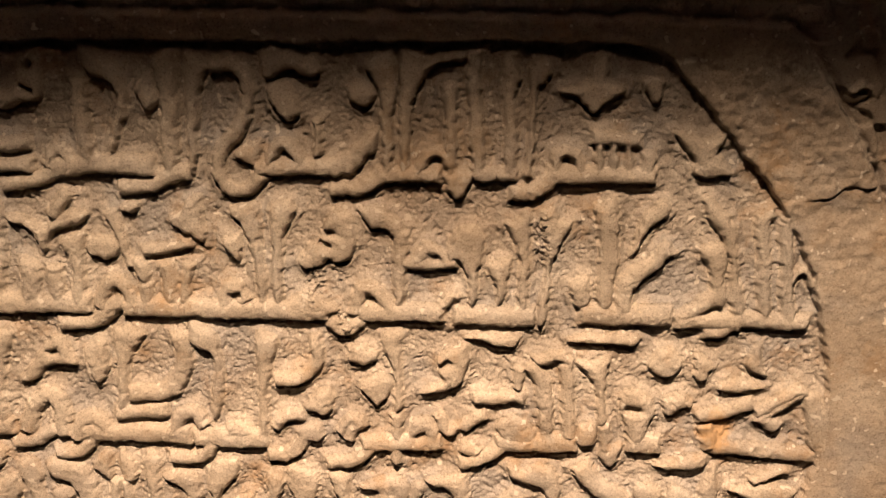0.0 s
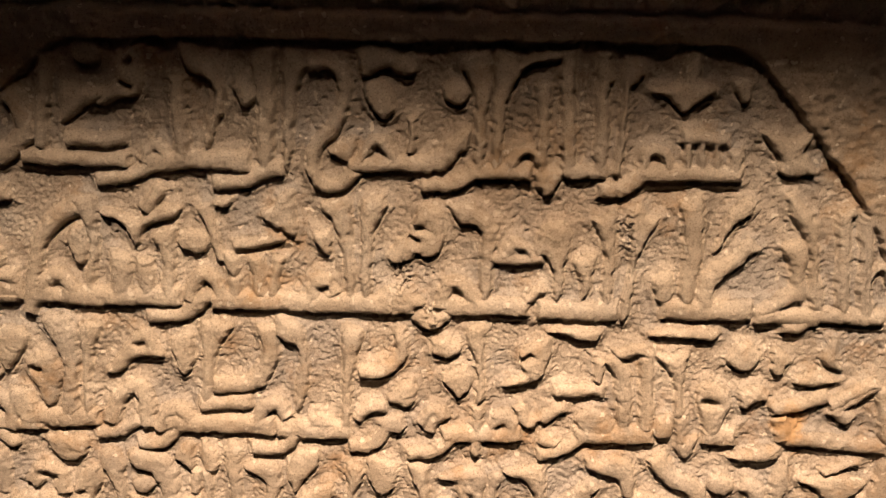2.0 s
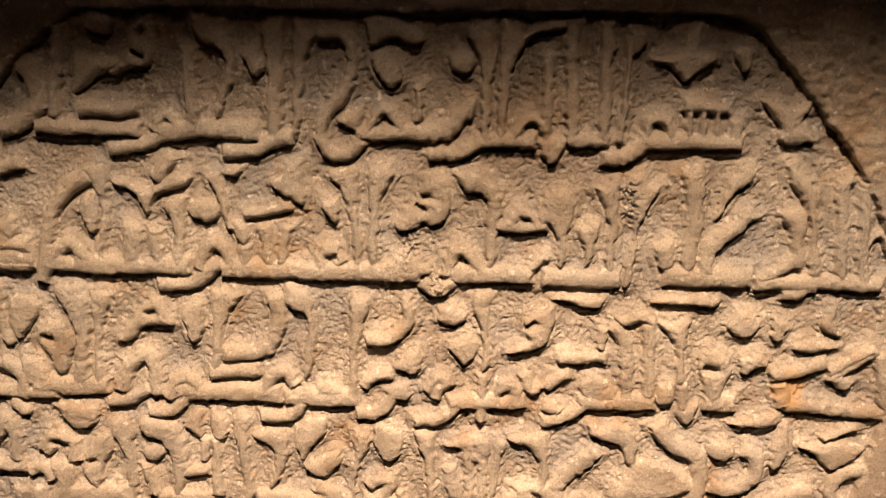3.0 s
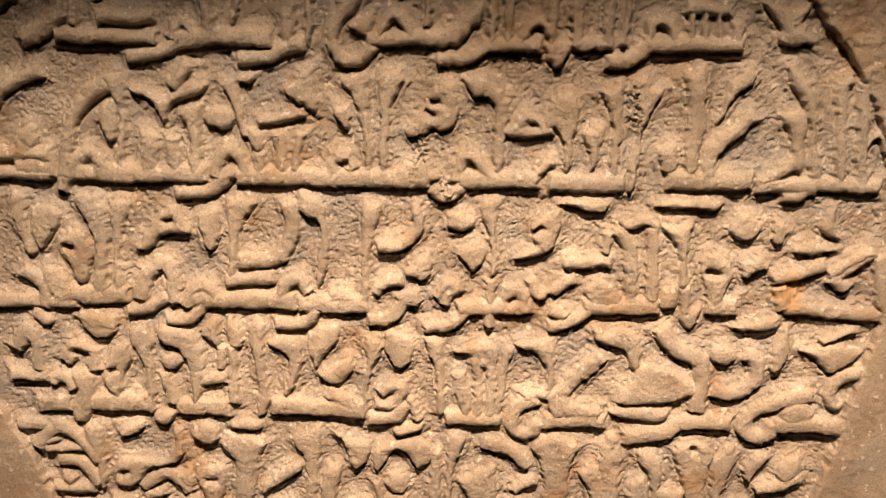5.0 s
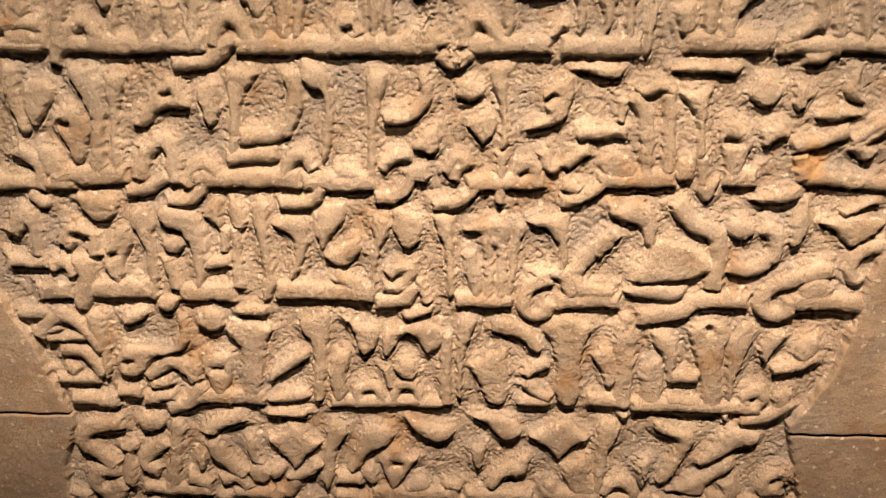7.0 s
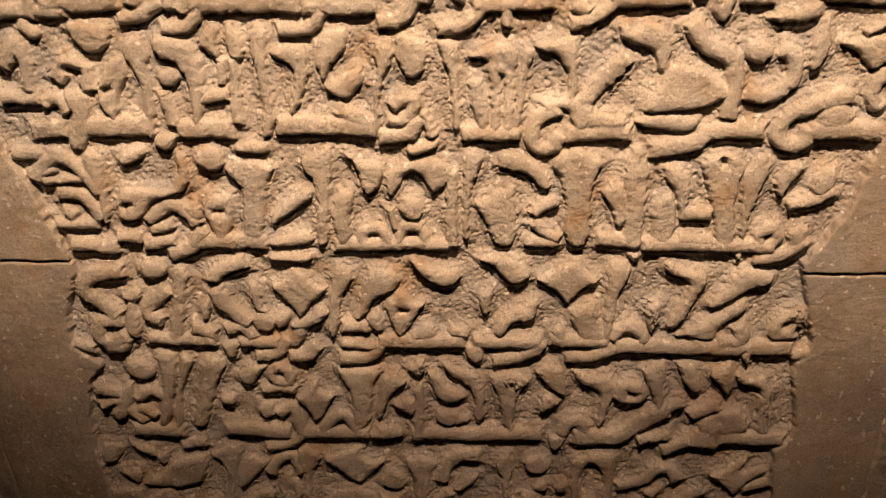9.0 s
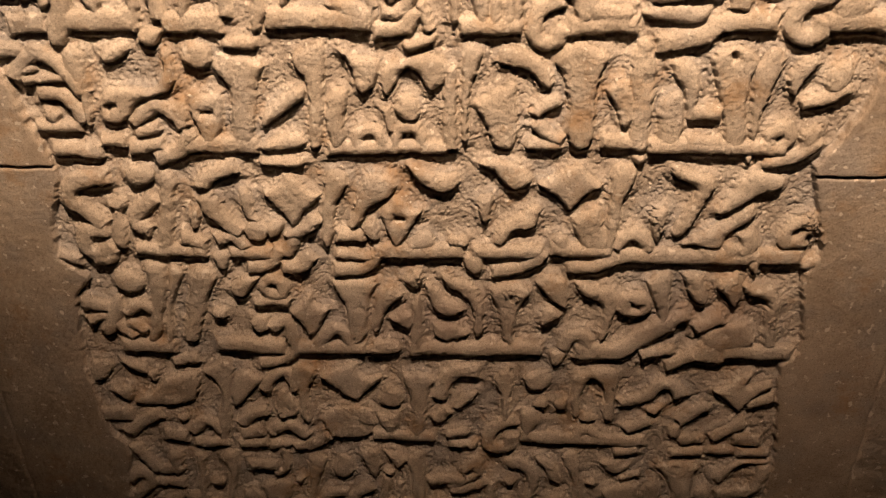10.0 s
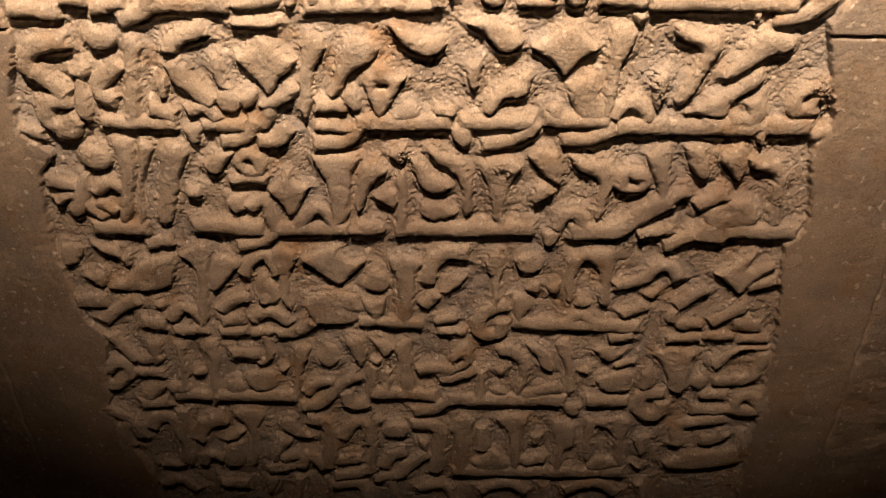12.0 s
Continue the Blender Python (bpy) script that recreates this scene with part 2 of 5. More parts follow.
carve(leaf((-43.3, 275.1), (-38.7, 272.1), (-32.4, 269.1), (-38.1, 259.4), (-39.8, 244.2), (-42.7, 226.1), (-45.5, 223.8)))
carve(bar(8.2, (-98.7, 228.7), (-59.3, 229.5)))
carve(bar(6.4, (-72.8, 220), (-60.9, 221), (-52.8, 226.5), (-46.1, 226.5)))
carve(bar(5.7, (-33.5, 267.6), (-26, 269.2), (-20.8, 265.1), (-19.9, 255.5), (-23.3, 245.7), (-30.1, 238.9), (-33.7, 230.9), (-33.9, 224.1), (-28.4, 220.1), (-21.7, 221), (-17.1, 226.9)), leaf((-26.9, 236.1), (-20.2, 239.1), (-15.8, 241.5), (-18.2, 229.1), (-23.6, 232.3), (-26.9, 233.4)))
carve(bar(6.7, (-18.6, 229.5), (18.2, 230.1)))
carve(bar(4.4, (-14.2, 231.9), (-9.7, 239.4), (-4.9, 238.4), (-0.5, 231.4)))
carve(leaf((-12.2, 262.1), (-6.9, 263.3), (-1.5, 258.1), (-0, 252.8), (-2.6, 248.4), (-5.9, 247.2), (-10.2, 252.5), (-13.4, 257.9)))
carve(leaf((-15.2, 275.7), (-4.7, 274.9), (5.9, 271), (7.6, 264.7), (1.7, 265), (-4.7, 267.6), (-9, 264.3), (-13.3, 263.2), (-15.4, 268.4)))
carve(bar(3.5, (5.6, 247.5), (5, 234.3)))
carve(bar(9.4, (21.3, 259.1), (22.6, 258.3)))
carve(leaf((23.2, 270.3), (29, 273.6), (35.2, 275.7), (35.6, 265.4), (33.7, 246.1), (33.9, 226.1), (29.9, 225.9), (29.7, 250.3), (28.3, 261)))
carve(leaf((36.9, 275.8), (40.6, 272.8), (47.1, 267.7), (42.5, 260.3), (41.4, 252.8), (40.3, 226.2), (36.5, 226.1), (35.4, 263.3)))
carve(leaf((9.4, 232.6), (19.2, 238), (28.1, 245.9), (28.9, 239.4), (22.6, 232), (18.3, 226.7), (9.4, 227.2)))
carve(bar(5.8, (9.9, 221.3), (23.9, 222.8), (29.7, 227.7)), bar(6.7, (28.8, 227.5), (51.1, 227.7)))
carve(bar(4.4, (43, 228.1), (46.4, 235.4), (52.2, 237.3), (55.3, 231.2)))
carve(leaf((50.9, 263.2), (56.7, 263.8), (59, 261.7), (57.2, 255.3), (58.4, 226.8), (53.4, 226.6), (53.1, 253.1)))
carve(bar(3.3, (45, 267.7), (52.1, 272), (60.4, 272.6)), bar(5.6, (63.5, 273.3), (65.7, 228.1)))
carve(leaf((52.1, 229.3), (64.1, 229.6), (63.3, 224.6), (60.4, 218.9), (57.6, 217.6), (53.6, 222.5)))
carve(bar(5.7, (64.2, 228.3), (79.3, 228.7)))
carve(bar(5.5, (77, 273.6), (77.3, 255.8), (77.8, 228.4)), leaf((74.1, 270.4), (79.9, 275.7), (81, 262.2), (75.6, 264.2)))
carve(bar(3.4, (85.3, 268.6), (85.8, 247.4), (84.3, 228.6)), leaf((84.3, 272.7), (92.7, 270.8), (92.1, 266.7), (86.4, 260.3)))
carve(bar(6.2, (78.4, 221.4), (87.5, 221.7), (93.9, 227.8)), bar(6.6, (93, 228.7), (131, 229.3)))
carve(bar(3.9, (94.4, 230), (94.7, 237.8), (101.1, 238), (104.3, 231.4)))
carve(bar(5.2, (108, 243.7), (125.1, 242.4)), bar(3.5, (110.3, 241.5), (111.6, 229.4)), bar(3.0, (115.6, 241.7), (117, 229.6)), bar(3.0, (121.1, 241.8), (122.6, 229.7)))
carve(bar(4.8, (128.4, 238.1), (129.4, 229.9)))
carve(leaf((94.2, 261.5), (100.8, 262.3), (105.1, 265.3), (106.3, 273.2), (111.8, 275.8), (112.5, 269.2), (112.1, 264), (119.5, 263.2), (117.9, 258.9), (111.9, 256.7), (108.7, 251.2), (103.4, 257.5), (98.6, 259.5)))
carve(leaf((124.4, 265.4), (132.5, 266.6), (132.5, 258.2), (129.7, 256), (125, 260.1)))
carve(leaf((136.6, 246.6), (143.6, 245.7), (149.2, 243.7), (156.4, 248.2), (157.1, 243.9), (153.1, 238.3), (156.7, 235.1), (161.6, 230.9), (157.6, 229.6), (144.8, 229.7), (145.6, 235.9), (142.1, 241.3)))
carve(bar(9.0, (-173.8, 171.2), (-158.1, 171.3)))
carve(bar(6.8, (-130.7, 208.4), (-140.6, 203.3), (-148, 192.1), (-152.1, 174.6), (-155.3, 161.6)))
carve(leaf((-132.7, 201.1), (-126.6, 203.7), (-125.8, 200.2), (-127.6, 185.4), (-131.4, 182.8), (-135.3, 190.1), (-137, 194.9)))
carve(leaf((-133.7, 211.8), (-127.8, 213.2), (-120.7, 214.6), (-121.2, 200.3), (-124.3, 183), (-126.9, 170.4), (-130.1, 170.3), (-126.4, 195.3), (-129.6, 207.2)))
carve(leaf((-120.2, 208.7), (-113.4, 207.7), (-105.9, 202), (-98.1, 210.6), (-86.6, 210.9), (-89.3, 206.1), (-96.5, 203.5), (-103.8, 199.7), (-106.5, 191.1), (-108.8, 195.9), (-112.7, 203), (-119.5, 205.2)), bar(5.1, (-102.5, 208.1), (-94.8, 217.2)))
carve(leaf((-100.5, 197.3), (-92.1, 201.2), (-88.4, 203.7), (-89.7, 196.5), (-91.4, 186.6), (-91.5, 166.6), (-99.8, 166.2), (-96.4, 184), (-97.6, 191.4)))
carve(bar(10.0, (-84.4, 195.4), (-81.5, 194.8)))
carve(leaf((-119.8, 191.8), (-110.7, 188.5), (-108.6, 186.1), (-111.8, 170.9), (-120, 168.1), (-118.2, 184.5)))
carve(bar(6.4, (-103.9, 186.2), (-104.4, 168.6)))
carve(bar(6.5, (-154, 165.5), (-146.4, 177.3), (-140.1, 180), (-133.3, 167.6)))
carve(bar(8.5, (-152.3, 169.5), (-91.1, 170.4)))
carve(bar(6.5, (-104.6, 161.4), (-89.4, 162), (-82.9, 169.4), (-76.8, 172.2)))
carve(bar(5.9, (-86.5, 169.3), (-82, 180.8), (-76.2, 181), (-72.2, 169.8)))
carve(bar(8.3, (-77, 169.6), (5.3, 170.1)))
carve(leaf((-75.1, 213.2), (-64.7, 215.1), (-67.3, 210.3), (-74.1, 210.1)))
carve(leaf((-48.9, 214.4), (-41.9, 219.3), (-41, 212.3), (-40.4, 198.1), (-43.9, 198.5), (-49.4, 202.1), (-52.7, 204.9), (-54.8, 209.5)), bar(5.2, (-66, 194.1), (-55.5, 196.4), (-47.3, 197.9)))
carve(bar(4.3, (-78.7, 210), (-74.9, 199.4), (-72.2, 187.3)))
carve(leaf((-71.9, 192.2), (-65, 191.2), (-64.4, 181.4), (-68, 180), (-71.2, 184.9)), bar(5.4, (-66.8, 180.1), (-67.5, 170)))
carve(bar(5.8, (-58.2, 189), (-56.7, 172.9)), bar(5.3, (-48.9, 188.1), (-52, 173.1)))
carve(leaf((-34.6, 200.7), (-27.7, 202.1), (-25.6, 196.2), (-28.1, 190), (-31.4, 193.6)))
carve(bar(5.8, (-35.6, 171.1), (-31.7, 182.5), (-26.1, 174)))
carve(leaf((-30.9, 212.6), (-24, 215.2), (-18.4, 216.5), (-17.4, 209.5), (-18.8, 194), (-16.7, 181.8), (-18, 170.5), (-22, 170.4), (-22.3, 189), (-24.4, 201), (-27.6, 208)))
carve(leaf((-15, 215.4), (-7.2, 216.8), (-3.9, 213.4), (-8.4, 205.1), (-10.8, 194.2), (-11, 172), (-15.2, 173.1), (-16, 184.3), (-14.1, 201.3), (-15.1, 208.4)))
carve(leaf((-5.1, 192), (-0.5, 198.2), (5.2, 200.8), (7.4, 209.1), (11.8, 213.9), (17.4, 211.8), (18.7, 204.8), (16.6, 192.7), (12.1, 190.2), (7.5, 193.6), (5.2, 189.9), (-2.8, 188.4)))
carve(leaf((-9.8, 174.6), (-0.5, 179.9), (6.4, 175.2), (12.3, 170.4), (5.3, 168.1), (-9.9, 169.5)))
carve(bar(6.3, (7.2, 165.6), (13.1, 161.2), (18.6, 167.6)))
carve(leaf((19.6, 215.3), (28.5, 215.6), (37.6, 208.9), (40.1, 201.9), (39.3, 191.1), (37.7, 173.8), (32.4, 173.6), (33, 190.9), (34.5, 200.5), (29.8, 206.3), (24.2, 206.1)))
carve(bar(5.8, (16.9, 170), (20.2, 180.6), (24.8, 182), (31.9, 173.1)), bar(8.2, (18.5, 171.1), (52.3, 171.1)))
carve(bar(5.6, (40.5, 191.1), (48, 199.8), (54, 191.6)), bar(5.6, (38.2, 191.5), (58, 192.7)))
carve(leaf((55.5, 205.9), (64.3, 208.6), (69.4, 204), (68.5, 194.5), (66.7, 187.2), (66.3, 174.8), (62.9, 174.7), (63.3, 187), (58.4, 194.6), (54, 191.6)))
carve(leaf((68.7, 192.1), (74.1, 194.7), (80.7, 196.1), (79.1, 187.6), (77.5, 177.7), (74.3, 175.1), (73.6, 185)))
carve(bar(4.3, (52.6, 174.3), (58.1, 179.5)))
carve(leaf((75.2, 210.1), (80.7, 210.2), (85.8, 216.2), (86.9, 202.2), (86.6, 192.7), (87, 173.1), (82.4, 172.9), (83, 195), (79, 204.3)))
carve(leaf((90.2, 215.2), (95.6, 216.5), (97.2, 210.8), (103.7, 212.1), (98.2, 200.2), (94.6, 190.5), (95.7, 178.4), (93.3, 165.8), (89.8, 166.9), (91.8, 183.2), (92.8, 197.7), (90.9, 207.1)))
carve(bar(8.6, (57.9, 170), (88.3, 170.7)))
carve(leaf((57.4, 161.4), (85.4, 164.2), (81.4, 156.4), (69.6, 158.5)))
carve(leaf((101.7, 185.9), (110.3, 189.9), (111.7, 176.5), (105.1, 173.8)))
carve(leaf((108.6, 216.9), (113.8, 219.3), (119, 221.7), (120, 203.3), (120.2, 191.4), (119.8, 174.3), (113.1, 174.1), (113.3, 193.6), (111.8, 207.7)))
carve(leaf((126.2, 205.8), (129.5, 215.2), (135.2, 221.1), (138.9, 217.8), (137.3, 213.2), (130.5, 207.2), (126.8, 201.2), (124.7, 196.4), (123.8, 198.7)))
carve(bar(7.0, (139, 200.4), (134.3, 194.3), (127, 190.5), (123.2, 184.3), (124.3, 174.5)))
carve(bar(8.6, (107.6, 171.9), (141.5, 172.6)))
carve(leaf((102.7, 163.1), (132.3, 164.8), (129.6, 158.3), (113.3, 160.2), (103, 159.8)))
carve(leaf((149.9, 223.8), (156.2, 217.2), (163.7, 210.5), (165.7, 197.7), (171.6, 173.7), (164.9, 173.5), (162.4, 197.6), (158.8, 206.9), (152.6, 212.5)))
carve(leaf((150.8, 202), (159.2, 204.6), (162.4, 197.6), (161.7, 188), (163.5, 175.9), (157.2, 180.6), (155.5, 192.6), (151.3, 198.4)))
carve(bar(6.1, (145.1, 170.8), (154.2, 178), (160.2, 183.1)))
carve(leaf((168.5, 214.1), (177.6, 217.8), (179, 215.6), (175.3, 212), (182, 171.7), (175.4, 171.4), (172.2, 205)))
carve(bar(4.1, (181.8, 214.5), (188.7, 171.9)))
carve(bar(7.6, (145.1, 170.8), (168.7, 170.7)), bar(5.7, (156.6, 165.7), (162.8, 165.4), (167.5, 171.6)))
carve(bar(6.9, (166.8, 171.8), (194.9, 171.3)))
carve(bar(4.4, (181, 212.1), (187.2, 173)))
carve(bar(3.1, (186.9, 188.3), (190.6, 195.4), (194.8, 187.4)))
carve(leaf((-171.5, 154.5), (-159.2, 155), (-157.7, 148.4), (-165.4, 137.4), (-170, 131.8), (-173.8, 139.7)))
carve(bar(8.1, (-178.8, 123.1), (-168.7, 115.2), (-172.7, 105.1)))
carve(leaf((-152.5, 159.1), (-145, 160.7), (-136.8, 158.4), (-136.1, 143.9), (-139, 130.3), (-140.1, 110.8), (-149, 110.4), (-144.9, 132.8), (-145.7, 146.2)))
carve(leaf((-161.7, 137.5), (-154.7, 143.2), (-148.7, 142.1), (-143.7, 132.8), (-147.2, 124.5), (-152.3, 114.5), (-155.5, 118.5), (-159.1, 129.5)))
carve(leaf((-137.1, 155.8), (-130.7, 158.6), (-124.9, 156.3), (-130, 144.2), (-132.8, 130.6), (-133.9, 109.6), (-139.8, 109.4), (-135.7, 133.2)))
carve(bar(9.2, (-165.6, 110.2), (-132.4, 111.7)))
carve(leaf((-127.5, 133.5), (-120.4, 141.9), (-113.2, 152.8), (-106.7, 156.9), (-102.5, 150.6), (-98.4, 141.4), (-113.1, 141.6), (-118.8, 133.9)))
carve(leaf((-97.6, 150.7), (-87.5, 156.4), (-85.6, 149.9), (-87.1, 139.2), (-91.8, 132.8), (-94.9, 140.2)))
carve(bar(7.5, (-126.3, 110), (-122.6, 121.3), (-113, 130), (-109.5, 120.5), (-110.5, 109.3)), bar(6.0, (-132.8, 104), (-121.8, 105.1), (-114.3, 111.4)))
carve(bar(6.9, (-105.2, 107.2), (-101.9, 115.3), (-95.4, 118.4), (-90.9, 113)), bar(9.1, (-101.1, 110.2), (-54.9, 110.9)), bar(6.5, (-114, 99.7), (-103.3, 100.2), (-97.6, 107.6)))
carve(leaf((-84.9, 159.1), (-78.7, 161.9), (-69.3, 159.7), (-70.7, 155.7), (-76, 149), (-79.3, 135.5), (-81.5, 121.7), (-86.5, 121.5), (-82.2, 146.1)))
carve(bar(7.7, (-55.1, 157.6), (-53.8, 144.6), (-59.2, 133.6), (-68.7, 129.7), (-79, 130.1)))
carve(leaf((-52.4, 164.2), (-45.3, 163.1), (-39.6, 158.2), (-38.7, 147.8), (-37.9, 137.2), (-40.9, 120.7), (-44.8, 115), (-44.1, 134.2), (-41.1, 147.7), (-48.2, 151.4), (-52.8, 155.1)))
carve(bar(7.1, (-85.4, 120.2), (-64.2, 122.5)))
carve(bar(6.3, (-61.1, 111.5), (-58.2, 120), (-51.9, 123), (-48.5, 114.8)), bar(6.5, (-64.2, 99.1), (-50.4, 99.8), (-45.1, 106.5)), bar(9.0, (-52.5, 109.6), (-22.2, 109.6)))
carve(leaf((-39.9, 115.2), (-32.4, 118.3), (-25.2, 111.7), (-37.6, 108.3)))
carve(leaf((-24, 162.7), (-18.2, 160.3), (-13.5, 156.6), (-17.2, 146), (-19.8, 135.3), (-20.7, 110.5), (-25.9, 110.2), (-23.4, 137.8)))
carve(bar(5.8, (-16.1, 138.6), (-4.1, 140.7), (3, 148.1), (0.7, 158.5)))
carve(leaf((-5.4, 125), (-1.7, 132), (7.9, 136.4), (7.9, 126.9), (3.1, 121.8), (-1.7, 124.6)))
carve(bar(5.2, (-17.7, 115.6), (-12.7, 121.9), (-5.4, 122.3)))
carve(bar(6.4, (-20.4, 102.6), (-10.4, 103.9), (-5, 112.6)))
carve(leaf((-9.1, 116.6), (1.9, 119.8), (3.1, 110.1), (-7.9, 109.6)))
carve(bar(5.2, (10.5, 114.7), (15.3, 121.8), (18.9, 119.2)))
carve(bar(6.4, (4.4, 99.4), (16.8, 100.9), (22.8, 108.2)))
carve(leaf((13.6, 155.1), (20.7, 156.6), (27.8, 151.7), (25.6, 147.7), (18.5, 145.3), (13.7, 148.6)))
carve(leaf((27.6, 160.8), (36.9, 163.7), (36, 153.4), (36.9, 126.8), (32.6, 123.9), (32.7, 145.4), (29, 153.1)))
carve(leaf((17.4, 138.1), (25.7, 143.8), (31.7, 140.1), (30.7, 132), (26.1, 126.4), (22.3, 131.6)))
carve(bar(4.7, (33.8, 124), (34, 101.1)))
carve(bar(5.7, (14.2, 112), (16.5, 117.7), (21.3, 120.7)))
carve(leaf((37.4, 111.7), (39.5, 121.5), (46.6, 124.5), (53, 116.6), (50.8, 110.9)), bar(7.8, (20.3, 110.1), (52, 111.5)))
carve(leaf((50.2, 151.3), (58.2, 155.5), (62.5, 160.8), (64.2, 151.9), (62.5, 141.3), (56.8, 137.1), (47.4, 134), (42.6, 133.8), (47.2, 138), (54.2, 141), (50.5, 144.8)))
carve(bar(4.6, (51.4, 124.7), (55.4, 115.3), (58.8, 119.6)))
carve(bar(5.6, (61.3, 118.3), (65.8, 124), (70.5, 125.6)))
carve(bar(6.8, (61, 102.1), (70.6, 104), (77.4, 111.3)), bar(5.2, (61.8, 110), (68, 107.5)))
carve(leaf((65.1, 136.1), (82.8, 136.9), (88.6, 138.4), (88, 130.4), (83.2, 131.5), (65.5, 129.4)))
carve(leaf((74.2, 123), (83.6, 126.1), (91.1, 121), (94.2, 112.9), (77.4, 112.1)))
carve(bar(8.3, (76.1, 112.6), (108.5, 113.5)))
carve(bar(6.5, (88.9, 149), (94.8, 142.7), (96.3, 115.7)), bar(6.5, (103.2, 150.8), (105.9, 116.2)), bar(5.0, (84.4, 147.5), (83.9, 138.2)), leaf((87.3, 154.1), (92.1, 153), (98.6, 158.4), (107.1, 153.6), (106.4, 148.4), (100.2, 153.3), (93.7, 147.9)))
carve(leaf((105.9, 153.5), (113.1, 151.2), (120.7, 155.4), (119.7, 143.7), (120.8, 122.3), (116.5, 122.1), (115.8, 140.9), (109.9, 148.5)))
carve(leaf((107.8, 121.8), (116.8, 126.2), (118.2, 112.6), (109.8, 112.2)))
carve(leaf((118.3, 111.8), (128.7, 115), (127.2, 106.6), (123.4, 101.4), (118.9, 105.6)), bar(5.1, (119.6, 122.3), (121.2, 111.3)))
carve(leaf((125.2, 136), (129.4, 140.1), (136.6, 137.8), (139.8, 131.3), (138.4, 123.1), (134.9, 112.5), (129.9, 114.5), (127.5, 125.3)))
carve(bar(11.2, (141.8, 152.4), (143.7, 151.4)))
carve(leaf((152.5, 157.9), (158.7, 154.3), (161.5, 150.6), (157.9, 143.9), (154.2, 145.1)))
carve(leaf((141.4, 136.7), (151.5, 139.7), (156, 132), (149.1, 131.7), (147.3, 127.6), (143.6, 128.7)))
carve(leaf((162.6, 142.8), (170, 147.8), (179.7, 144.1), (184.6, 142.4), (166.5, 140.4)))
carve(leaf((173.6, 153.7), (178.6, 165.3), (180.8, 151.4), (183.9, 146.3), (175.4, 149.9)))
carve(bar(6.5, (156.6, 128), (167.8, 131.1), (177.6, 135.6)), bar(7.6, (160.6, 124.1), (164.3, 114.7)))
carve(bar(7.7, (130, 113.7), (141.9, 114.2)))
carve(leaf((140.5, 105.8), (154.4, 109.3), (163.5, 112.4), (162.3, 104), (150.6, 102.1), (143.2, 103.1)))
carve(bar(5.5, (184.2, 130.5), (192.5, 136.2), (198.5, 141.7)))
carve(bar(5.8, (181.6, 130.2), (189, 124.8)))
carve(bar(5.8, (180.3, 131.4), (186.5, 135.6), (196.7, 142.4)))
carve(leaf((196.9, 141.1), (205.7, 141.5), (209, 126.1), (208.3, 115.5), (203.1, 115.3), (199.4, 130.9)))
carve(bar(7.4, (164.6, 114.1), (205.3, 112.7)))
carve(bar(7.4, (-189.2, 83.1), (-180.5, 95), (-178.3, 83.4), (-179.7, 71.5)), bar(7.0, (-193.2, 67.4), (-176.8, 68)))
carve(leaf((-159.3, 102.7), (-138.4, 101.9), (-138.2, 93.3), (-144.1, 88.8), (-150.8, 88.6), (-154.1, 92.8)))
carve(bar(7.4, (-165.9, 76.4), (-160.8, 83.9), (-154.3, 82.7), (-153, 72.3)), leaf((-166.6, 71.9), (-151.7, 72.4), (-154.2, 54.1), (-158.5, 43.1), (-166.9, 42.8), (-166.6, 53.7), (-161.6, 60)))
carve(bar(6.4, (-174.4, 65.6), (-167.1, 68.9), (-164.1, 61.4)))
carve(bar(8.9, (-182, 52.5), (-166.7, 53)))
carve(leaf((-147.2, 75.5), (-140.4, 86), (-133.6, 87.7), (-133.3, 78.9), (-138.5, 69.8), (-141.8, 54.5), (-146.5, 60.5), (-149.6, 68)))
carve(leaf((-135.5, 93.4), (-125.9, 96.5), (-121.4, 89.5), (-123.8, 73.3), (-124.6, 48.9), (-130.1, 48.7), (-128.6, 73.1), (-130.3, 81.9)), bar(10.0, (-155.6, 54), (-126.7, 55)))
carve(leaf((-121.1, 92.4), (-115.3, 96.8), (-105.1, 94.3), (-99, 88.7), (-99.1, 74.1), (-103.4, 55.8), (-107.8, 52.6), (-106.8, 76.8), (-111.2, 85.4), (-117.9, 85.2)))
carve(leaf((-119.9, 79.3), (-111.6, 82.5), (-108, 78.2), (-112.5, 73.6), (-119.1, 74)))
carve(bar(7.5, (-118.2, 70.5), (-115.7, 55.4)))
carve(leaf((-127.3, 49.5), (-114.8, 51.4), (-118.4, 43.5), (-122.7, 41.8), (-126.5, 44.8)))
carve(leaf((-101.4, 91.5), (-92.5, 103.2), (-90.6, 94.7), (-91.3, 86), (-94, 86), (-97.6, 90.2)))
carve(leaf((-89, 97.6), (-85.9, 103.4), (-79, 92.2), (-82.2, 84.9), (-87.4, 86.2)))
carve(bar(5.1, (-91.3, 86), (-92.4, 74.3)))
carve(bar(6.8, (-102.2, 68.6), (-90.1, 69.9)), bar(5.7, (-86.1, 86.2), (-86.6, 56.4)), bar(9.9, (-114.6, 53.6), (-90.1, 53.2)))
carve(leaf((-90.6, 47), (-72.8, 48.3), (-73.2, 42), (-89.7, 41.4)))
carve(leaf((-78.8, 95.1), (-73, 103.7), (-69.4, 98.2), (-70.6, 80.9), (-69.1, 63.1), (-71.4, 49.3), (-76.8, 49.1), (-75, 74.8)))
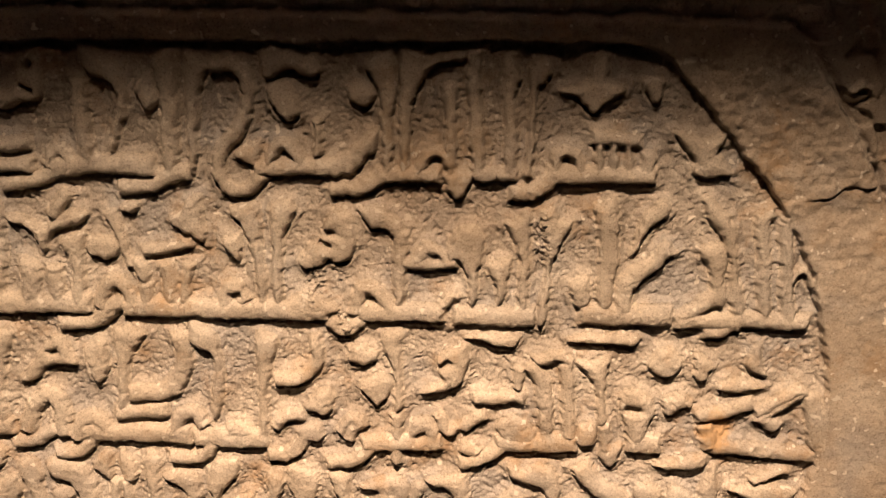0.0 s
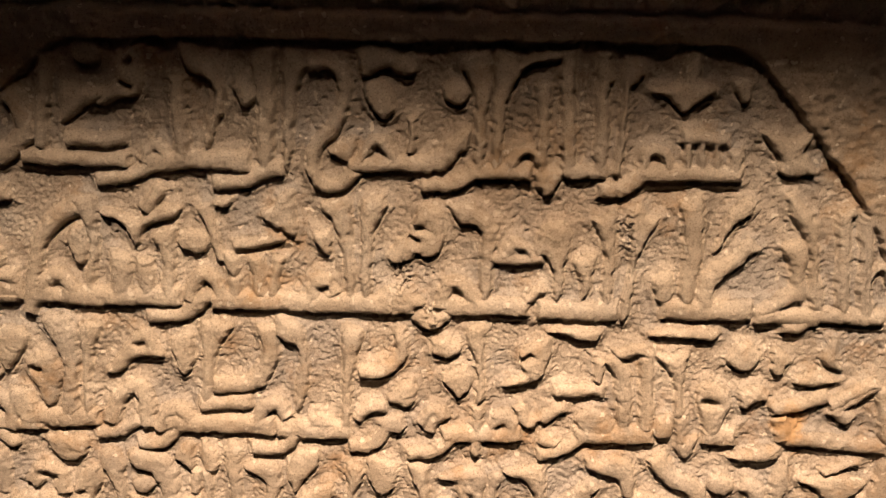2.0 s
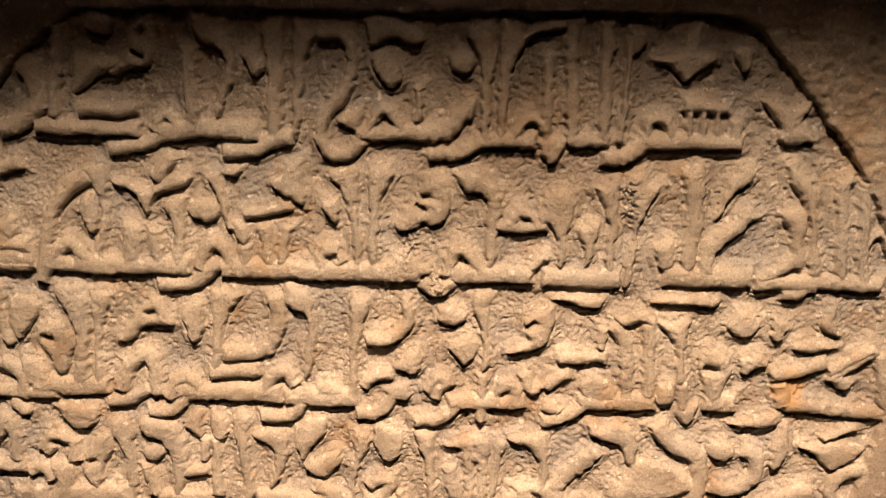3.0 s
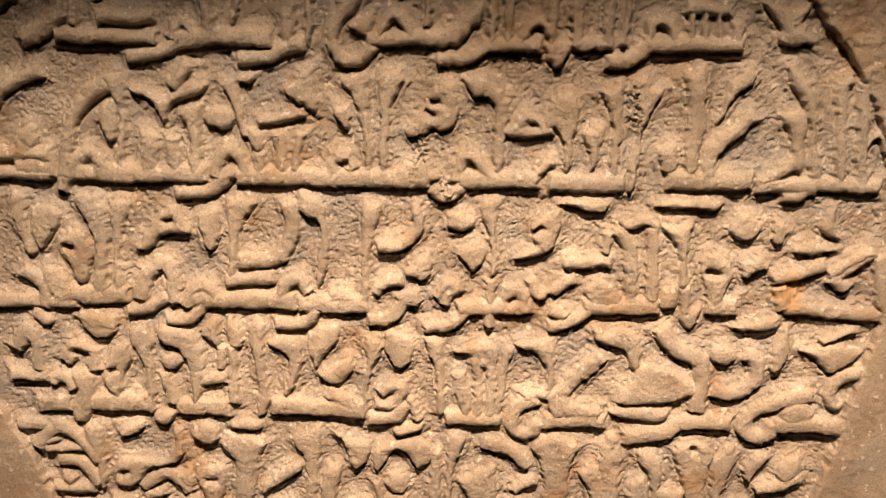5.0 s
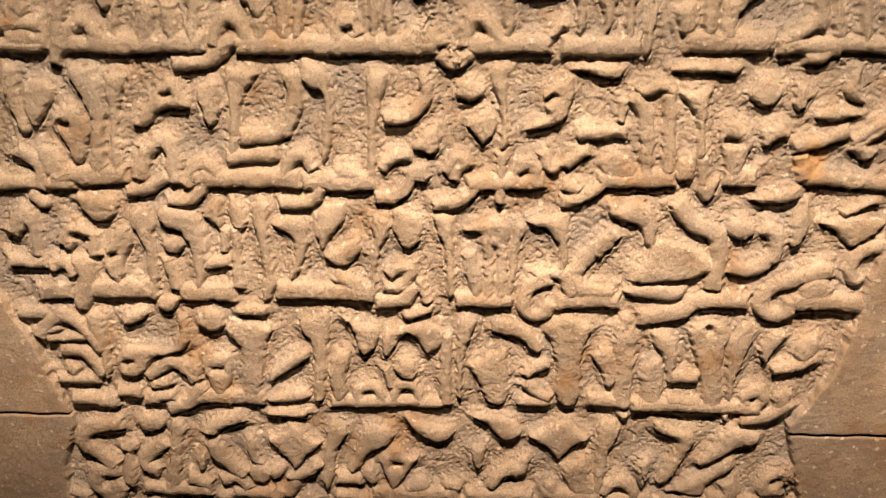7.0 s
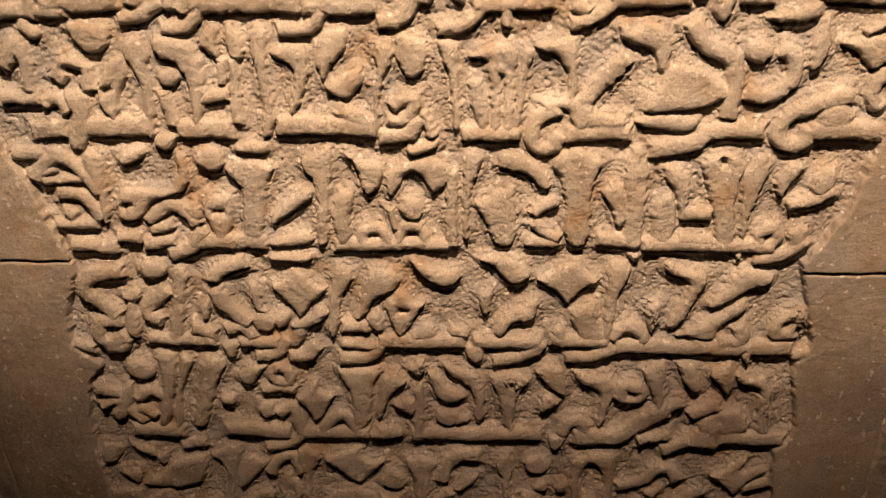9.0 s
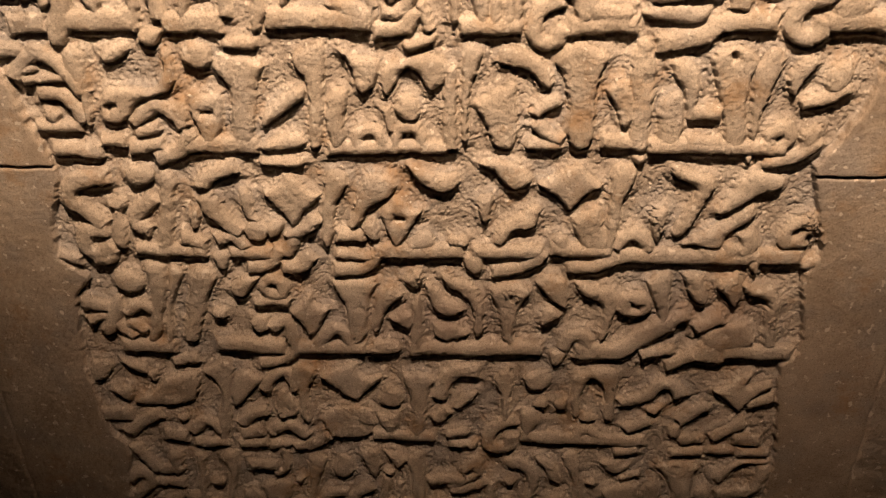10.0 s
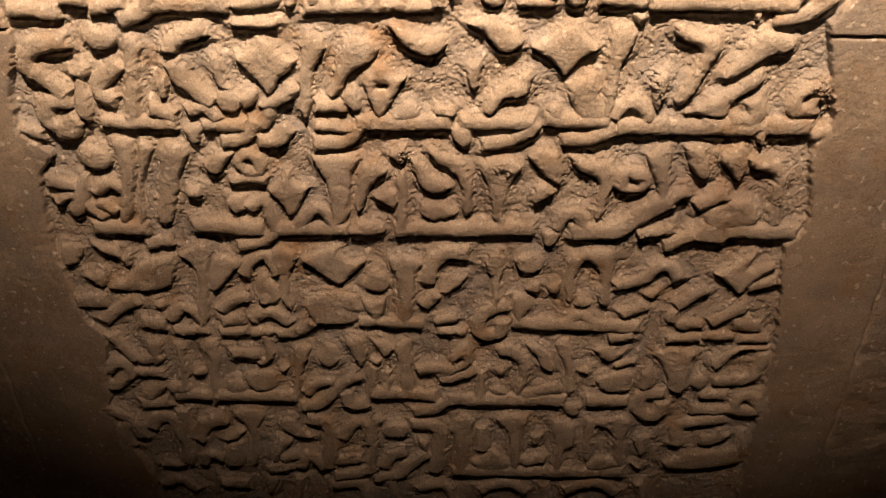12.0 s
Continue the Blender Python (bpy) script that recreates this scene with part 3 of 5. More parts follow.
carve(leaf((-69.9, 91), (-58.1, 92.8), (-51.8, 88.7), (-51.8, 78.5), (-56.7, 69.5), (-60.7, 60.3), (-64, 60.2), (-58.9, 78.3), (-61.2, 84.6), (-67.7, 85.6)))
carve(leaf((-47.4, 98.8), (-34.4, 100.6), (-33.3, 93.5), (-42.9, 83.2), (-45.8, 75.8), (-48.3, 78.6), (-49.1, 90.2)))
carve(leaf((-47.2, 74.2), (-37.8, 79), (-29.8, 83.6), (-27.9, 76.3), (-32.8, 70.3), (-38.2, 67.1)))
carve(bar(7.4, (-41, 64), (-33.2, 59.8), (-25.3, 57)), bar(9.8, (-68.3, 55.2), (-25.3, 55.5)))
carve(leaf((-24.2, 95.2), (-15.2, 94.1), (-14, 88.4), (-19.4, 79.5), (-20.9, 70.7), (-22.7, 52.5), (-26.2, 52.4), (-23.4, 76.5)))
carve(leaf((-13.8, 99.8), (-1, 94.5), (0.2, 88.8), (-2.4, 80.1), (-7.7, 77.6), (-11.5, 81.2), (-14, 88.4)))
carve(bar(6.2, (-18.5, 58.7), (-11.9, 57.5), (-6.5, 65.2), (-9.1, 69.6), (-15.8, 64.9)))
carve(bar(8.0, (-22.2, 50.1), (-9.3, 51.1), (-5.2, 59.2)), bar(4.6, (-2.6, 62.3), (1.4, 50.3)), leaf((-12.1, 46.1), (4, 49.8), (4, 44.2), (-9.5, 40.6)))
carve(leaf((2.8, 96), (13.1, 94.9), (13.2, 83.5), (14.7, 53.8), (9.4, 53.6), (9.3, 77.5), (5.4, 86.1)))
carve(leaf((15.8, 77.7), (24.9, 78), (27.9, 54.3), (22.7, 52.6), (18.6, 63)), bar(5.0, (28.6, 89.7), (30.1, 51.3)), bar(5.6, (35, 89.9), (35.4, 51.5)), leaf((15.7, 87.9), (23.4, 91.8), (37.4, 94.2), (39.1, 81.4), (31.4, 78.2), (27.4, 85.3)))
carve(bar(8.0, (14.7, 52.3), (39.9, 52.9)))
carve(leaf((37.8, 81.3), (41.3, 92.9), (46.5, 90.2), (42.9, 81.5), (42.1, 66.8), (39.9, 51.7), (36.5, 51.5)))
carve(leaf((43.8, 93), (57.7, 96.2), (64, 96.4), (65.1, 76.4), (63.1, 64.5), (56.6, 62.8), (60.2, 70.4), (59.7, 82), (55.5, 89.1), (46.5, 90.2)))
carve(bar(7.4, (56.6, 63.7), (48.9, 61), (45.2, 53.4), (48.1, 44.9), (56.1, 45.2), (58.4, 52.3)), bar(5.6, (51.4, 64.1), (63.7, 68.7)))
carve(bar(7.8, (84.9, 87.1), (75.3, 77.3), (68.1, 67.7), (70, 57.3), (85.7, 57.8)), bar(7.8, (62.9, 67.5), (67.5, 55.7)), bar(7.9, (61, 52.4), (88.6, 53.4)))
carve(leaf((80, 103.9), (86.5, 99.9), (92.6, 102.9), (100.2, 101.7), (104.8, 92), (103.3, 80.5), (99.5, 80.4), (96, 91.7), (85.7, 94.3), (81.8, 95.6)))
carve(leaf((101.6, 84.8), (116.9, 83.8), (128, 75.5), (131.1, 69.8), (118.8, 64.9), (95.8, 61.2), (94, 68.5), (98.6, 74.6)))
carve(leaf((89.6, 57.9), (95.8, 62.1), (117.8, 61.9), (118.2, 57.4), (114.7, 53.7), (101.6, 53.8)))
carve(bar(8.5, (99.2, 45.2), (117.8, 48.3), (123.7, 54.6), (135.3, 55), (147.1, 54.5)))
carve(bar(8.1, (111.4, 102), (117.3, 93), (129, 89.1), (132.2, 78.6), (130.8, 60.9)))
carve(bar(9.6, (139, 90.2), (141, 89.7)))
carve(bar(7.6, (137.3, 72), (146.5, 69.7), (155.8, 76.4), (156.3, 87.9), (150.2, 90.6)))
carve(leaf((164.8, 102.2), (166.6, 106.4), (170.1, 91.2), (165.1, 82.5), (161.3, 82.4), (160.5, 93.7)))
carve(leaf((170.9, 94), (185.3, 97.3), (202.7, 96.4), (199, 89.3), (189, 81.8), (183.3, 85.9), (178.8, 91.5)))
carve(bar(4.2, (182.6, 98.6), (196.2, 105.3)))
carve(bar(7.0, (202.4, 83.7), (192.9, 81.1), (189.4, 71.7), (195.3, 66.1)))
carve(bar(7.8, (181.8, 71.5), (167.2, 67.5), (155.2, 61.7), (152.5, 52.6), (158.4, 46.8), (165.9, 49.2), (166.2, 56.1)), bar(8.9, (167.6, 55.3), (198.5, 54.9)), leaf((168.8, 65.2), (179.5, 69.9), (187.2, 61.3), (181.8, 55.2), (168.8, 56.2)))
carve(bar(7.3, (-192.3, 40.8), (-183.7, 40.8)))
carve(bar(7.9, (-186.6, 27.9), (-180.6, 36.6), (-171.6, 40.9), (-161.9, 29.6), (-156.8, 20.9)), bar(4.5, (-182, 30.3), (-176.1, 32.4)), bar(5.1, (-182.9, 26.5), (-164.9, 28.1)))
carve(bar(7.5, (-177.3, 20.7), (-163.9, 19.4), (-158.6, 7.5)), leaf((-177, 15.6), (-168.2, 11.9), (-172.2, 5.8), (-178.5, 8.7)), bar(6.5, (-181.6, 4.7), (-161.4, 4.4)))
carve(bar(7.2, (-176.4, -7.6), (-154, -7.9)))
carve(leaf((-164.9, 41), (-152.4, 43.9), (-153.2, 25.4), (-154.4, 4.5), (-159.2, 4.4), (-158.4, 22.4)))
carve(leaf((-144.7, 42.6), (-129.5, 46.1), (-135, 37.1), (-143.4, 34.7), (-145.4, 38.4)))
carve(leaf((-150.3, 19.5), (-145.4, 24), (-133.2, 24.1), (-122.7, 22.2), (-118.1, 31.5), (-118.6, 40), (-114.3, 42.9), (-112.9, 34.5), (-114.3, 24.4), (-123.2, 19.3), (-134.3, 17.4), (-137.3, 7.8), (-146, 5.2), (-150.8, 9.1)))
carve(bar(12.1, (-103, 38.8), (-101.2, 38.5)))
carve(bar(6.4, (-136.2, 6.3), (-126.5, 15.4), (-118.6, 14), (-113.1, 5.1)), bar(5.9, (-135.7, 1.1), (-125.4, 4.9)), leaf((-119.7, 15.5), (-109.9, 17.7), (-109.9, 8.1), (-115.8, 5)))
carve(leaf((-111.1, 18.6), (-93.3, 21.7), (-93.4, 9.9), (-99.2, -3.9), (-104.8, -4.6), (-107.6, 5.2)))
carve(bar(7.7, (-127.4, -11.5), (-116.2, -7.3), (-110.7, 2.1)), bar(6.5, (-152.1, -2.5), (-141.9, -3)), bar(7.1, (-139.7, -6.4), (-124, -3.7)))
carve(leaf((-97, 34.6), (-89.8, 38.9), (-80.8, 37.6), (-70.6, 34.9), (-76.6, 27.7), (-81.6, -6.7), (-92.6, -6.9), (-88.1, 20.3), (-92.5, 27.5)), bar(8.2, (-113, -4.1), (-80, -4.5)))
carve(leaf((-77.1, 10.1), (-69.6, 17.6), (-55.5, 26.5), (-54.8, 19.3), (-67.6, 10.2), (-76.3, 4.1)))
carve(leaf((-77, -2), (-57.5, 2.9), (-56.3, -6.3), (-80.2, -6.7)))
carve(leaf((-82, -10.8), (-57.2, -10.4), (-60.4, -16.4), (-79.6, -14.5)))
carve(leaf((-61, 39.2), (-54.3, 42.1), (-44.9, 46.3), (-46.3, 26.6), (-50, -6.2), (-56.3, -6.3), (-53.1, 23.6)))
carve(leaf((-41.1, 45), (-31.2, 38.1), (-23.4, 38.2), (-21.1, 32.6), (-24.6, 24), (-29.5, 21), (-33.2, 25.3), (-34, 35.3)))
carve(leaf((-46.7, 20.8), (-35.9, 25.3), (-37.4, 12.1), (-39.6, -6), (-47.8, -6.2)))
carve(leaf((-18.4, 35.4), (-0.2, 41.2), (10, 35.7), (8.6, 27.2), (0.7, 21.4), (-4.3, 31.4), (-10.7, 34.1), (-16.3, 22.6), (-20.3, 19.7), (-21.7, 29.7)))
carve(leaf((-16.6, 13), (-12.3, 22.7), (-5.9, 19.9), (-3.4, 11.1), (-10.2, 7.2)))
carve(bar(4.0, (-19.3, 13.9), (-17, 3.5)))
carve(bar(6.3, (-33.6, -5.3), (-33.1, 3.2), (-25.5, 4.8), (-20, -5.1)), bar(6.3, (-15.9, -3.5), (-12.9, 5), (-4.9, 5.1), (-2.4, -4.8)), bar(6.9, (-47.2, -5.5), (7, -4.7)))
carve(bar(6.1, (10, 32.9), (9.7, -4.6)))
carve(leaf((15.2, 44.1), (25.4, 41.4), (22.9, 33.1), (19, 25.9), (18.3, -2.1), (14.5, -2.1), (15.1, 24.5)))
carve(leaf((34.2, 44.3), (44.4, 41.6), (54.9, 33.4), (56.5, 25), (51.4, 24.9), (46, 31.9), (37, 33.8), (30.5, 36)))
carve(leaf((20.3, 18.8), (30.7, 23.2), (39.6, 29), (40, 13.2), (39.7, -4.8), (29, -4.9), (26.2, 7.1), (23, 12.9)))
carve(bar(5.5, (58.1, 19.2), (50.4, 15.4), (47.9, 11.8)), bar(6.2, (48.1, 8), (53.5, 3), (60.3, 0.1)), leaf((44.3, 0.8), (60.3, 0.1), (60.5, -6), (43.2, -6.2)))
carve(leaf((54.6, 39), (60.7, 44.5), (68.1, 46), (79.8, 40.6), (76.5, 33.6), (73.4, 22.3), (75, -4.2), (63.2, -5.9), (61.8, 22.2), (60, 32.1)))
carve(leaf((77, 25.2), (89.4, 31), (92.5, 8), (86.2, 5.6), (84.1, 16.7)))
carve(leaf((87.6, 36.5), (91.6, 48.9), (98.2, 44.9), (99.7, 28.3), (99, 8.1), (98.9, -5.3), (90.2, -5.5), (90.7, 13.9)), bar(7.3, (78.8, -0.5), (97.2, -0.8)))
carve(leaf((91.1, -6.4), (99, -6.3), (96.2, -14)))
carve(leaf((103.7, 39.5), (115.2, 36.8), (119, 25.7), (119, 14.2), (115.2, 9.8), (111.4, 25.6), (107.3, 28.4)))
carve(leaf((100.8, 16.9), (110.1, 25.6), (113.9, 14.2), (114.5, -3.6), (103.2, -3.8)))
carve(bar(7.1, (116.5, 13.6), (129.5, 12.9)))
carve(bar(6.7, (116.8, -0.5), (131.1, -0.3)))
carve(leaf((121.3, 38.3), (126.9, 43.8), (138, 43.9), (142.6, 37.1), (139.2, 25.9), (143.2, -3.1), (132.8, -3.3), (131.3, 8.6), (126.6, 25.8)))
carve(leaf((140.5, 34.3), (147.6, 45.3), (153.8, 37.2), (149.7, 23.2), (147.1, 14.6), (146.6, -0.1), (144.1, -0.1), (141.7, 20.3)))
carve(leaf((155.1, 28.9), (158.7, 37.3), (165.7, 40.1), (168.6, 37.4), (162.6, 29), (160.2, 20.5)))
carve(leaf((171.5, 34.7), (179.4, 38.9), (183.9, 34.8), (183, 26.5), (178.5, 23.6), (173.2, 24.9)))
carve(bar(5.9, (164.3, 18.3), (173.9, 21.3), (183.1, 25.6)))
carve(leaf((148.8, 2.9), (152.8, 10.3), (160.5, 10.5), (165.5, 3.2), (162.6, -2.8), (152.5, -4.5)))
carve(leaf((165, 6.1), (176, 9.2), (175, 0.4), (168.2, -5.7)))
carve(bar(7.9, (100, -2.6), (159.9, -2.3)), bar(6.8, (153.3, -9.9), (168.4, -6.6), (173.7, 0.3)), leaf((142.2, -5.6), (147.4, -5.5), (145.2, -12.2)))
carve(bar(8.2, (-153.6, -21.5), (-169.7, -23.4), (-177, -31.4), (-167.5, -42.2), (-160.7, -47.8)))
carve(bar(8.5, (-160.5, -51.2), (-170.7, -50.7), (-174.2, -61.2), (-166.2, -66.3), (-159.3, -60.9)), leaf((-170.4, -64.6), (-156.6, -62.6), (-159.6, -70.8), (-165.9, -72.7), (-171.4, -70)))
carve(bar(11.0, (-139.2, -20.3), (-137.3, -20.3)))
carve(leaf((-159.3, -37), (-148, -30.2), (-146.3, -36.7), (-151.5, -41.9)), leaf((-153.5, -36.9), (-149.5, -46.9), (-150.7, -62.4), (-157.8, -60.8), (-158.3, -47.1)))
carve(bar(8.2, (-134.2, -33.2), (-142.5, -40), (-145.7, -46.8), (-138.5, -50.7)))
carve(leaf((-128.6, -15.3), (-119.7, -21.6), (-124.2, -33), (-128.7, -63.7), (-137.6, -63.9), (-131.9, -36.5)), bar(7.1, (-147, -61.6), (-112.3, -62.2)))
carve(bar(6.6, (-187.1, -66.1), (-177.2, -69)))
carve(bar(7.9, (-109, -26.2), (-105.3, -19.7), (-92.3, -15.7)))
carve(leaf((-118, -39.5), (-110.3, -36), (-113.6, -49.5), (-117.9, -49.6)))
carve(bar(8.8, (-108.5, -32.7), (-103.9, -41.9), (-93.5, -50.8)))
carve(bar(7.7, (-123, -54.9), (-111.8, -58.1)), bar(7.0, (-105.7, -56.2), (-96.6, -52.6), (-91.5, -59.3)))
carve(leaf((-110.9, -62.5), (-99.2, -62.3), (-103.4, -72.9), (-107.8, -72.3)))
carve(leaf((-92.4, -29.1), (-85.6, -25.8), (-86, -40.5), (-82, -45.5), (-89.8, -43.9)))
carve(leaf((-81.1, -28.9), (-72.4, -25.5), (-66, -17.4), (-61.1, -25.3), (-58.6, -28.5), (-51.7, -30), (-57.8, -36.6), (-62.4, -40), (-67.4, -48.5), (-70.9, -40.2), (-77.4, -33.7)))
carve(leaf((-93.1, -47.4), (-84, -42.8), (-78.9, -48.8), (-82.4, -55.7), (-89.7, -55.8)), leaf((-82.1, -47.2), (-71.1, -41.9), (-72.8, -51.4), (-79, -55.6)))
carve(leaf((-74.9, -52.1), (-62.8, -45.7), (-55.3, -39.9), (-51.4, -44.8), (-59, -51.7), (-68, -55.3)))
carve(leaf((-47.8, -14), (-37.2, -20.1), (-45, -34.8), (-47.1, -44.7), (-49.4, -58.4), (-53.8, -58.5), (-51.8, -31.6)))
carve(leaf((-36.6, -34.6), (-33.1, -21.6), (-26, -18.3), (-16.5, -21.3), (-15.4, -27.7), (-23.9, -32.7), (-31.1, -37.8), (-35.9, -47.8), (-40.3, -49.6)))
carve(leaf((-25.6, -39.3), (-18.3, -31), (-14.1, -30.9), (-8.7, -37.3), (-3.1, -37.2), (-7.5, -43.9), (-13.4, -54.1), (-17.9, -59.4), (-20.4, -50.9)))
carve(leaf((-35.9, -47.8), (-30, -42.7), (-25.8, -44.3), (-24.8, -54.4), (-30.6, -54.5)))
carve(bar(6.9, (-46.2, -52.5), (-33.3, -52.2)))
carve(bar(5.7, (-46.9, -62.8), (-29.6, -64.1)))
carve(bar(7.8, (-92.2, -70.9), (-80.9, -69.6), (-75.1, -60.7)), bar(7.8, (-74.6, -70.5), (-66.4, -71.3), (-60.1, -64.8)))
carve(bar(7.7, (-48, -71.6), (-31.4, -71.2), (-27.5, -62.3)))
carve(bar(7.1, (-99.3, -63), (-80.2, -62.5)))
carve(bar(7.6, (-68, -55.3), (-71.4, -61.6)))
carve(bar(8.2, (-28, -60.6), (14.9, -60.3)))
carve(leaf((-13.5, -11.8), (-1.3, -14.7), (6.8, -19.3), (12.3, -17.6), (13.7, -23.9), (9.5, -27.2), (4, -27.3), (-2.8, -24.2)))
carve(leaf((-13.6, -59.3), (-7.6, -50.6), (-0.5, -48.8), (2.1, -58.9)))
carve(leaf((6.4, -57.1), (9.3, -51.9), (16.4, -51.8), (19.2, -58.5)))
carve(leaf((19.9, -10.6), (32.6, -11), (42, -12.4), (49, -20.1), (43.7, -25), (36.9, -26.1), (31.4, -18.9)))
carve(leaf((49.1, -21.7), (58.4, -18.4), (66.2, -12), (73.1, -16.6), (81.6, -22.7), (72.4, -27.6), (66.1, -37.4), (61.7, -31), (56, -25.7)))
carve(leaf((20.5, -31.8), (30.1, -26.8), (28.9, -39.8), (26.2, -46.5), (23.3, -39.9)))
carve(leaf((29.1, -53.8), (33.2, -44.7), (42.8, -39.5), (50.8, -32.9), (52.4, -37.7), (49.9, -47), (38.8, -47.2), (33.4, -56.5)))
carve(leaf((33.4, -58.2), (50.2, -54.4), (51.8, -60.1), (34.9, -62.6)))
carve(leaf((57.1, -50.9), (64, -49), (68.6, -57.4), (61.7, -59.9)))
carve(leaf((66.3, -40.7), (74.3, -35.6), (81, -33.9), (83.1, -45.3), (86.9, -58.6), (74.3, -58.9), (69.6, -50.6)))
carve(leaf((83.6, -13.3), (90.2, -11.6), (97.2, -16.1), (91.5, -28.8), (89.8, -41.8), (88.3, -58.6), (83.8, -55.3), (85.2, -35.4)))
carve(bar(6.8, (89.5, -56.9), (93, -48.4), (101.5, -49.9), (104.9, -57.5)))
carve(leaf((103, -36.7), (112.2, -33.3), (110.6, -44.7), (108.8, -54.7), (105.4, -48.1)))
carve(leaf((110, -11.3), (116.9, -14.2), (133.4, -18.6), (129.6, -31.3), (121.9, -47.8), (118.1, -51.2), (113.7, -47.9), (120.5, -34.7), (125.3, -22.8), (112.1, -19)))
carve(leaf((118.5, -54.5), (133.8, -44.2), (146.3, -35.8), (152.3, -30.9), (152.3, -40.5), (144.8, -44.6), (140, -50), (139.6, -57.4), (121.3, -54.5)))
carve(leaf((132.8, -36.1), (141, -26.3), (143.9, -18.4), (151.2, -13.6), (163.7, -18.1), (162, -24.3), (153, -26.1), (145.8, -32.6), (137.1, -37.6)))
carve(bar(9.3, (91.3, -61.3), (177.2, -60.6)))
carve(bar(8.0, (141.5, -57.4), (149.4, -58.5), (153.6, -53.7), (150.1, -47.8)))
carve(leaf((165.2, -45.2), (172.2, -38.5), (181.1, -35.1), (182.7, -44.8), (178.2, -49.8), (181.7, -54.7), (165.6, -56.8)))
carve(leaf((152.6, -62.2), (160.6, -60.3), (159.3, -69.9), (156.6, -70.7)))
carve(leaf((176.2, -62.6), (185.2, -59), (187.7, -65.8), (178.5, -68.4)))
carve(bar(7.5, (20.6, -60.2), (53.2, -59.4)), bar(7.0, (29.9, -71.4), (46.4, -69.3), (54.6, -60.4)), leaf((13.5, -63.1), (26.3, -61.1), (25, -71.5), (19.2, -72.7)))
carve(bar(8.1, (58.8, -57.6), (86.9, -59.3)), bar(7.5, (67.2, -68.7), (80.5, -68.4), (89.9, -61.3)))
carve(bar(7.4, (-180, -94.8), (-171.7, -97.2)), leaf((-168.2, -94.6), (-159.6, -88), (-161.4, -101), (-167.5, -114.5), (-173.7, -116.3), (-177.3, -110.2), (-171.7, -102.8)), bar(5.7, (-179.9, -106.9), (-172.9, -102.2), (-167.2, -107.7)))
carve(bar(13.2, (-155.4, -81.6), (-153.4, -81.6)))
carve(bar(6.8, (-159.9, -100.9), (-151.4, -94.3), (-144.4, -100.7)), bar(7.0, (-165.8, -107.7), (-157.8, -116)), bar(6.9, (-159.9, -106.6), (-151.1, -111.8)))
carve(leaf((-147.4, -70.8), (-134.9, -69.1), (-135.6, -82.9), (-144.1, -119.2), (-152.2, -119.3), (-145.6, -95.8), (-144, -79.9)))
carve(leaf((-132.2, -69), (-123.9, -75), (-129.6, -82.8), (-133.6, -95.6), (-137, -122.5), (-142.8, -122.6), (-135.2, -86)))
carve(bar(9.1, (-164.9, -122), (-137, -122.1)))
carve(bar(7.2, (-138.9, -131.6), (-127.4, -129.3)))
carve(leaf((-122.3, -73.4), (-113.9, -71.8), (-108, -76.3), (-111.8, -82.6), (-116.8, -95.3), (-124, -118.8), (-132.6, -118.9), (-126.6, -95.5)))
carve(leaf((-131.2, -112.1), (-123.5, -108.6), (-121, -110.2), (-125.4, -118.8), (-129.7, -118.9)))
carve(leaf((-104.1, -85.6), (-98.7, -77.7), (-85, -76), (-91.3, -82.2), (-95.3, -90.2), (-100.8, -90.3)))
carve(bar(6.5, (-85.9, -82.2), (-81, -75.9), (-76.2, -80.5), (-75.9, -88.3), (-83.8, -86.8), (-85.9, -82.2)), bar(6.0, (-90.8, -93.3), (-81.7, -90.9), (-73.6, -92.4)))
carve(leaf((-114.6, -98.5), (-106, -96.8), (-107.4, -105), (-114.1, -103.4)))
carve(bar(8.9, (-113.7, -120.3), (-80, -120.7)))
carve(leaf((-95.9, -103.1), (-85.6, -99.7), (-84.2, -109.5), (-93.2, -113.1)))
carve(bar(6.8, (-84, -107.9), (-75, -102.8), (-75, -114.4), (-71.8, -122.9)), bar(7.1, (-92.4, -131.4), (-78.3, -129.3), (-71.6, -121.2)))
carve(leaf((-74.3, -97.9), (-66.9, -92.9), (-63.4, -86.5), (-60.2, -94.4), (-52.1, -95.9), (-56.9, -102.4), (-60.7, -112.5), (-65.1, -114.2), (-68.2, -104.3)))
carve(leaf((-51.8, -78.6), (-43.7, -78.4), (-38.3, -76.8), (-26.5, -79.7), (-32.4, -87.6), (-34.5, -117), (-44.6, -120), (-44, -97.3), (-47.3, -87.8)))
carve(bar(7.4, (-60, -119.2), (-53.4, -109), (-47.8, -108.9), (-43.1, -119.9)), bar(8.2, (-71.6, -121.2), (-36.2, -121.2)))
carve(leaf((-29.5, -84.4), (-19.8, -79.6), (-13.5, -87.3), (-20.5, -92.1), (-25, -98.6), (-28.4, -110.2), (-32.6, -110.3)))
carve(leaf((-23.7, -100.2), (-11.1, -95.2), (-11.8, -109.9), (-19.7, -103.4)))
carve(leaf((-15.6, -76.5), (-6.1, -70.3), (-4.5, -76.3), (-8, -84.1)))
carve(leaf((-33.2, -118.7), (-28.8, -115.2), (-17.6, -116), (-16.6, -123.5), (-36.4, -124.6)))
carve(leaf((-10.8, -87.3), (-5.3, -84), (-5.3, -123.3), (-13.2, -123.5)), bar(8.7, (-12.2, -120.3), (54.6, -118.7)))
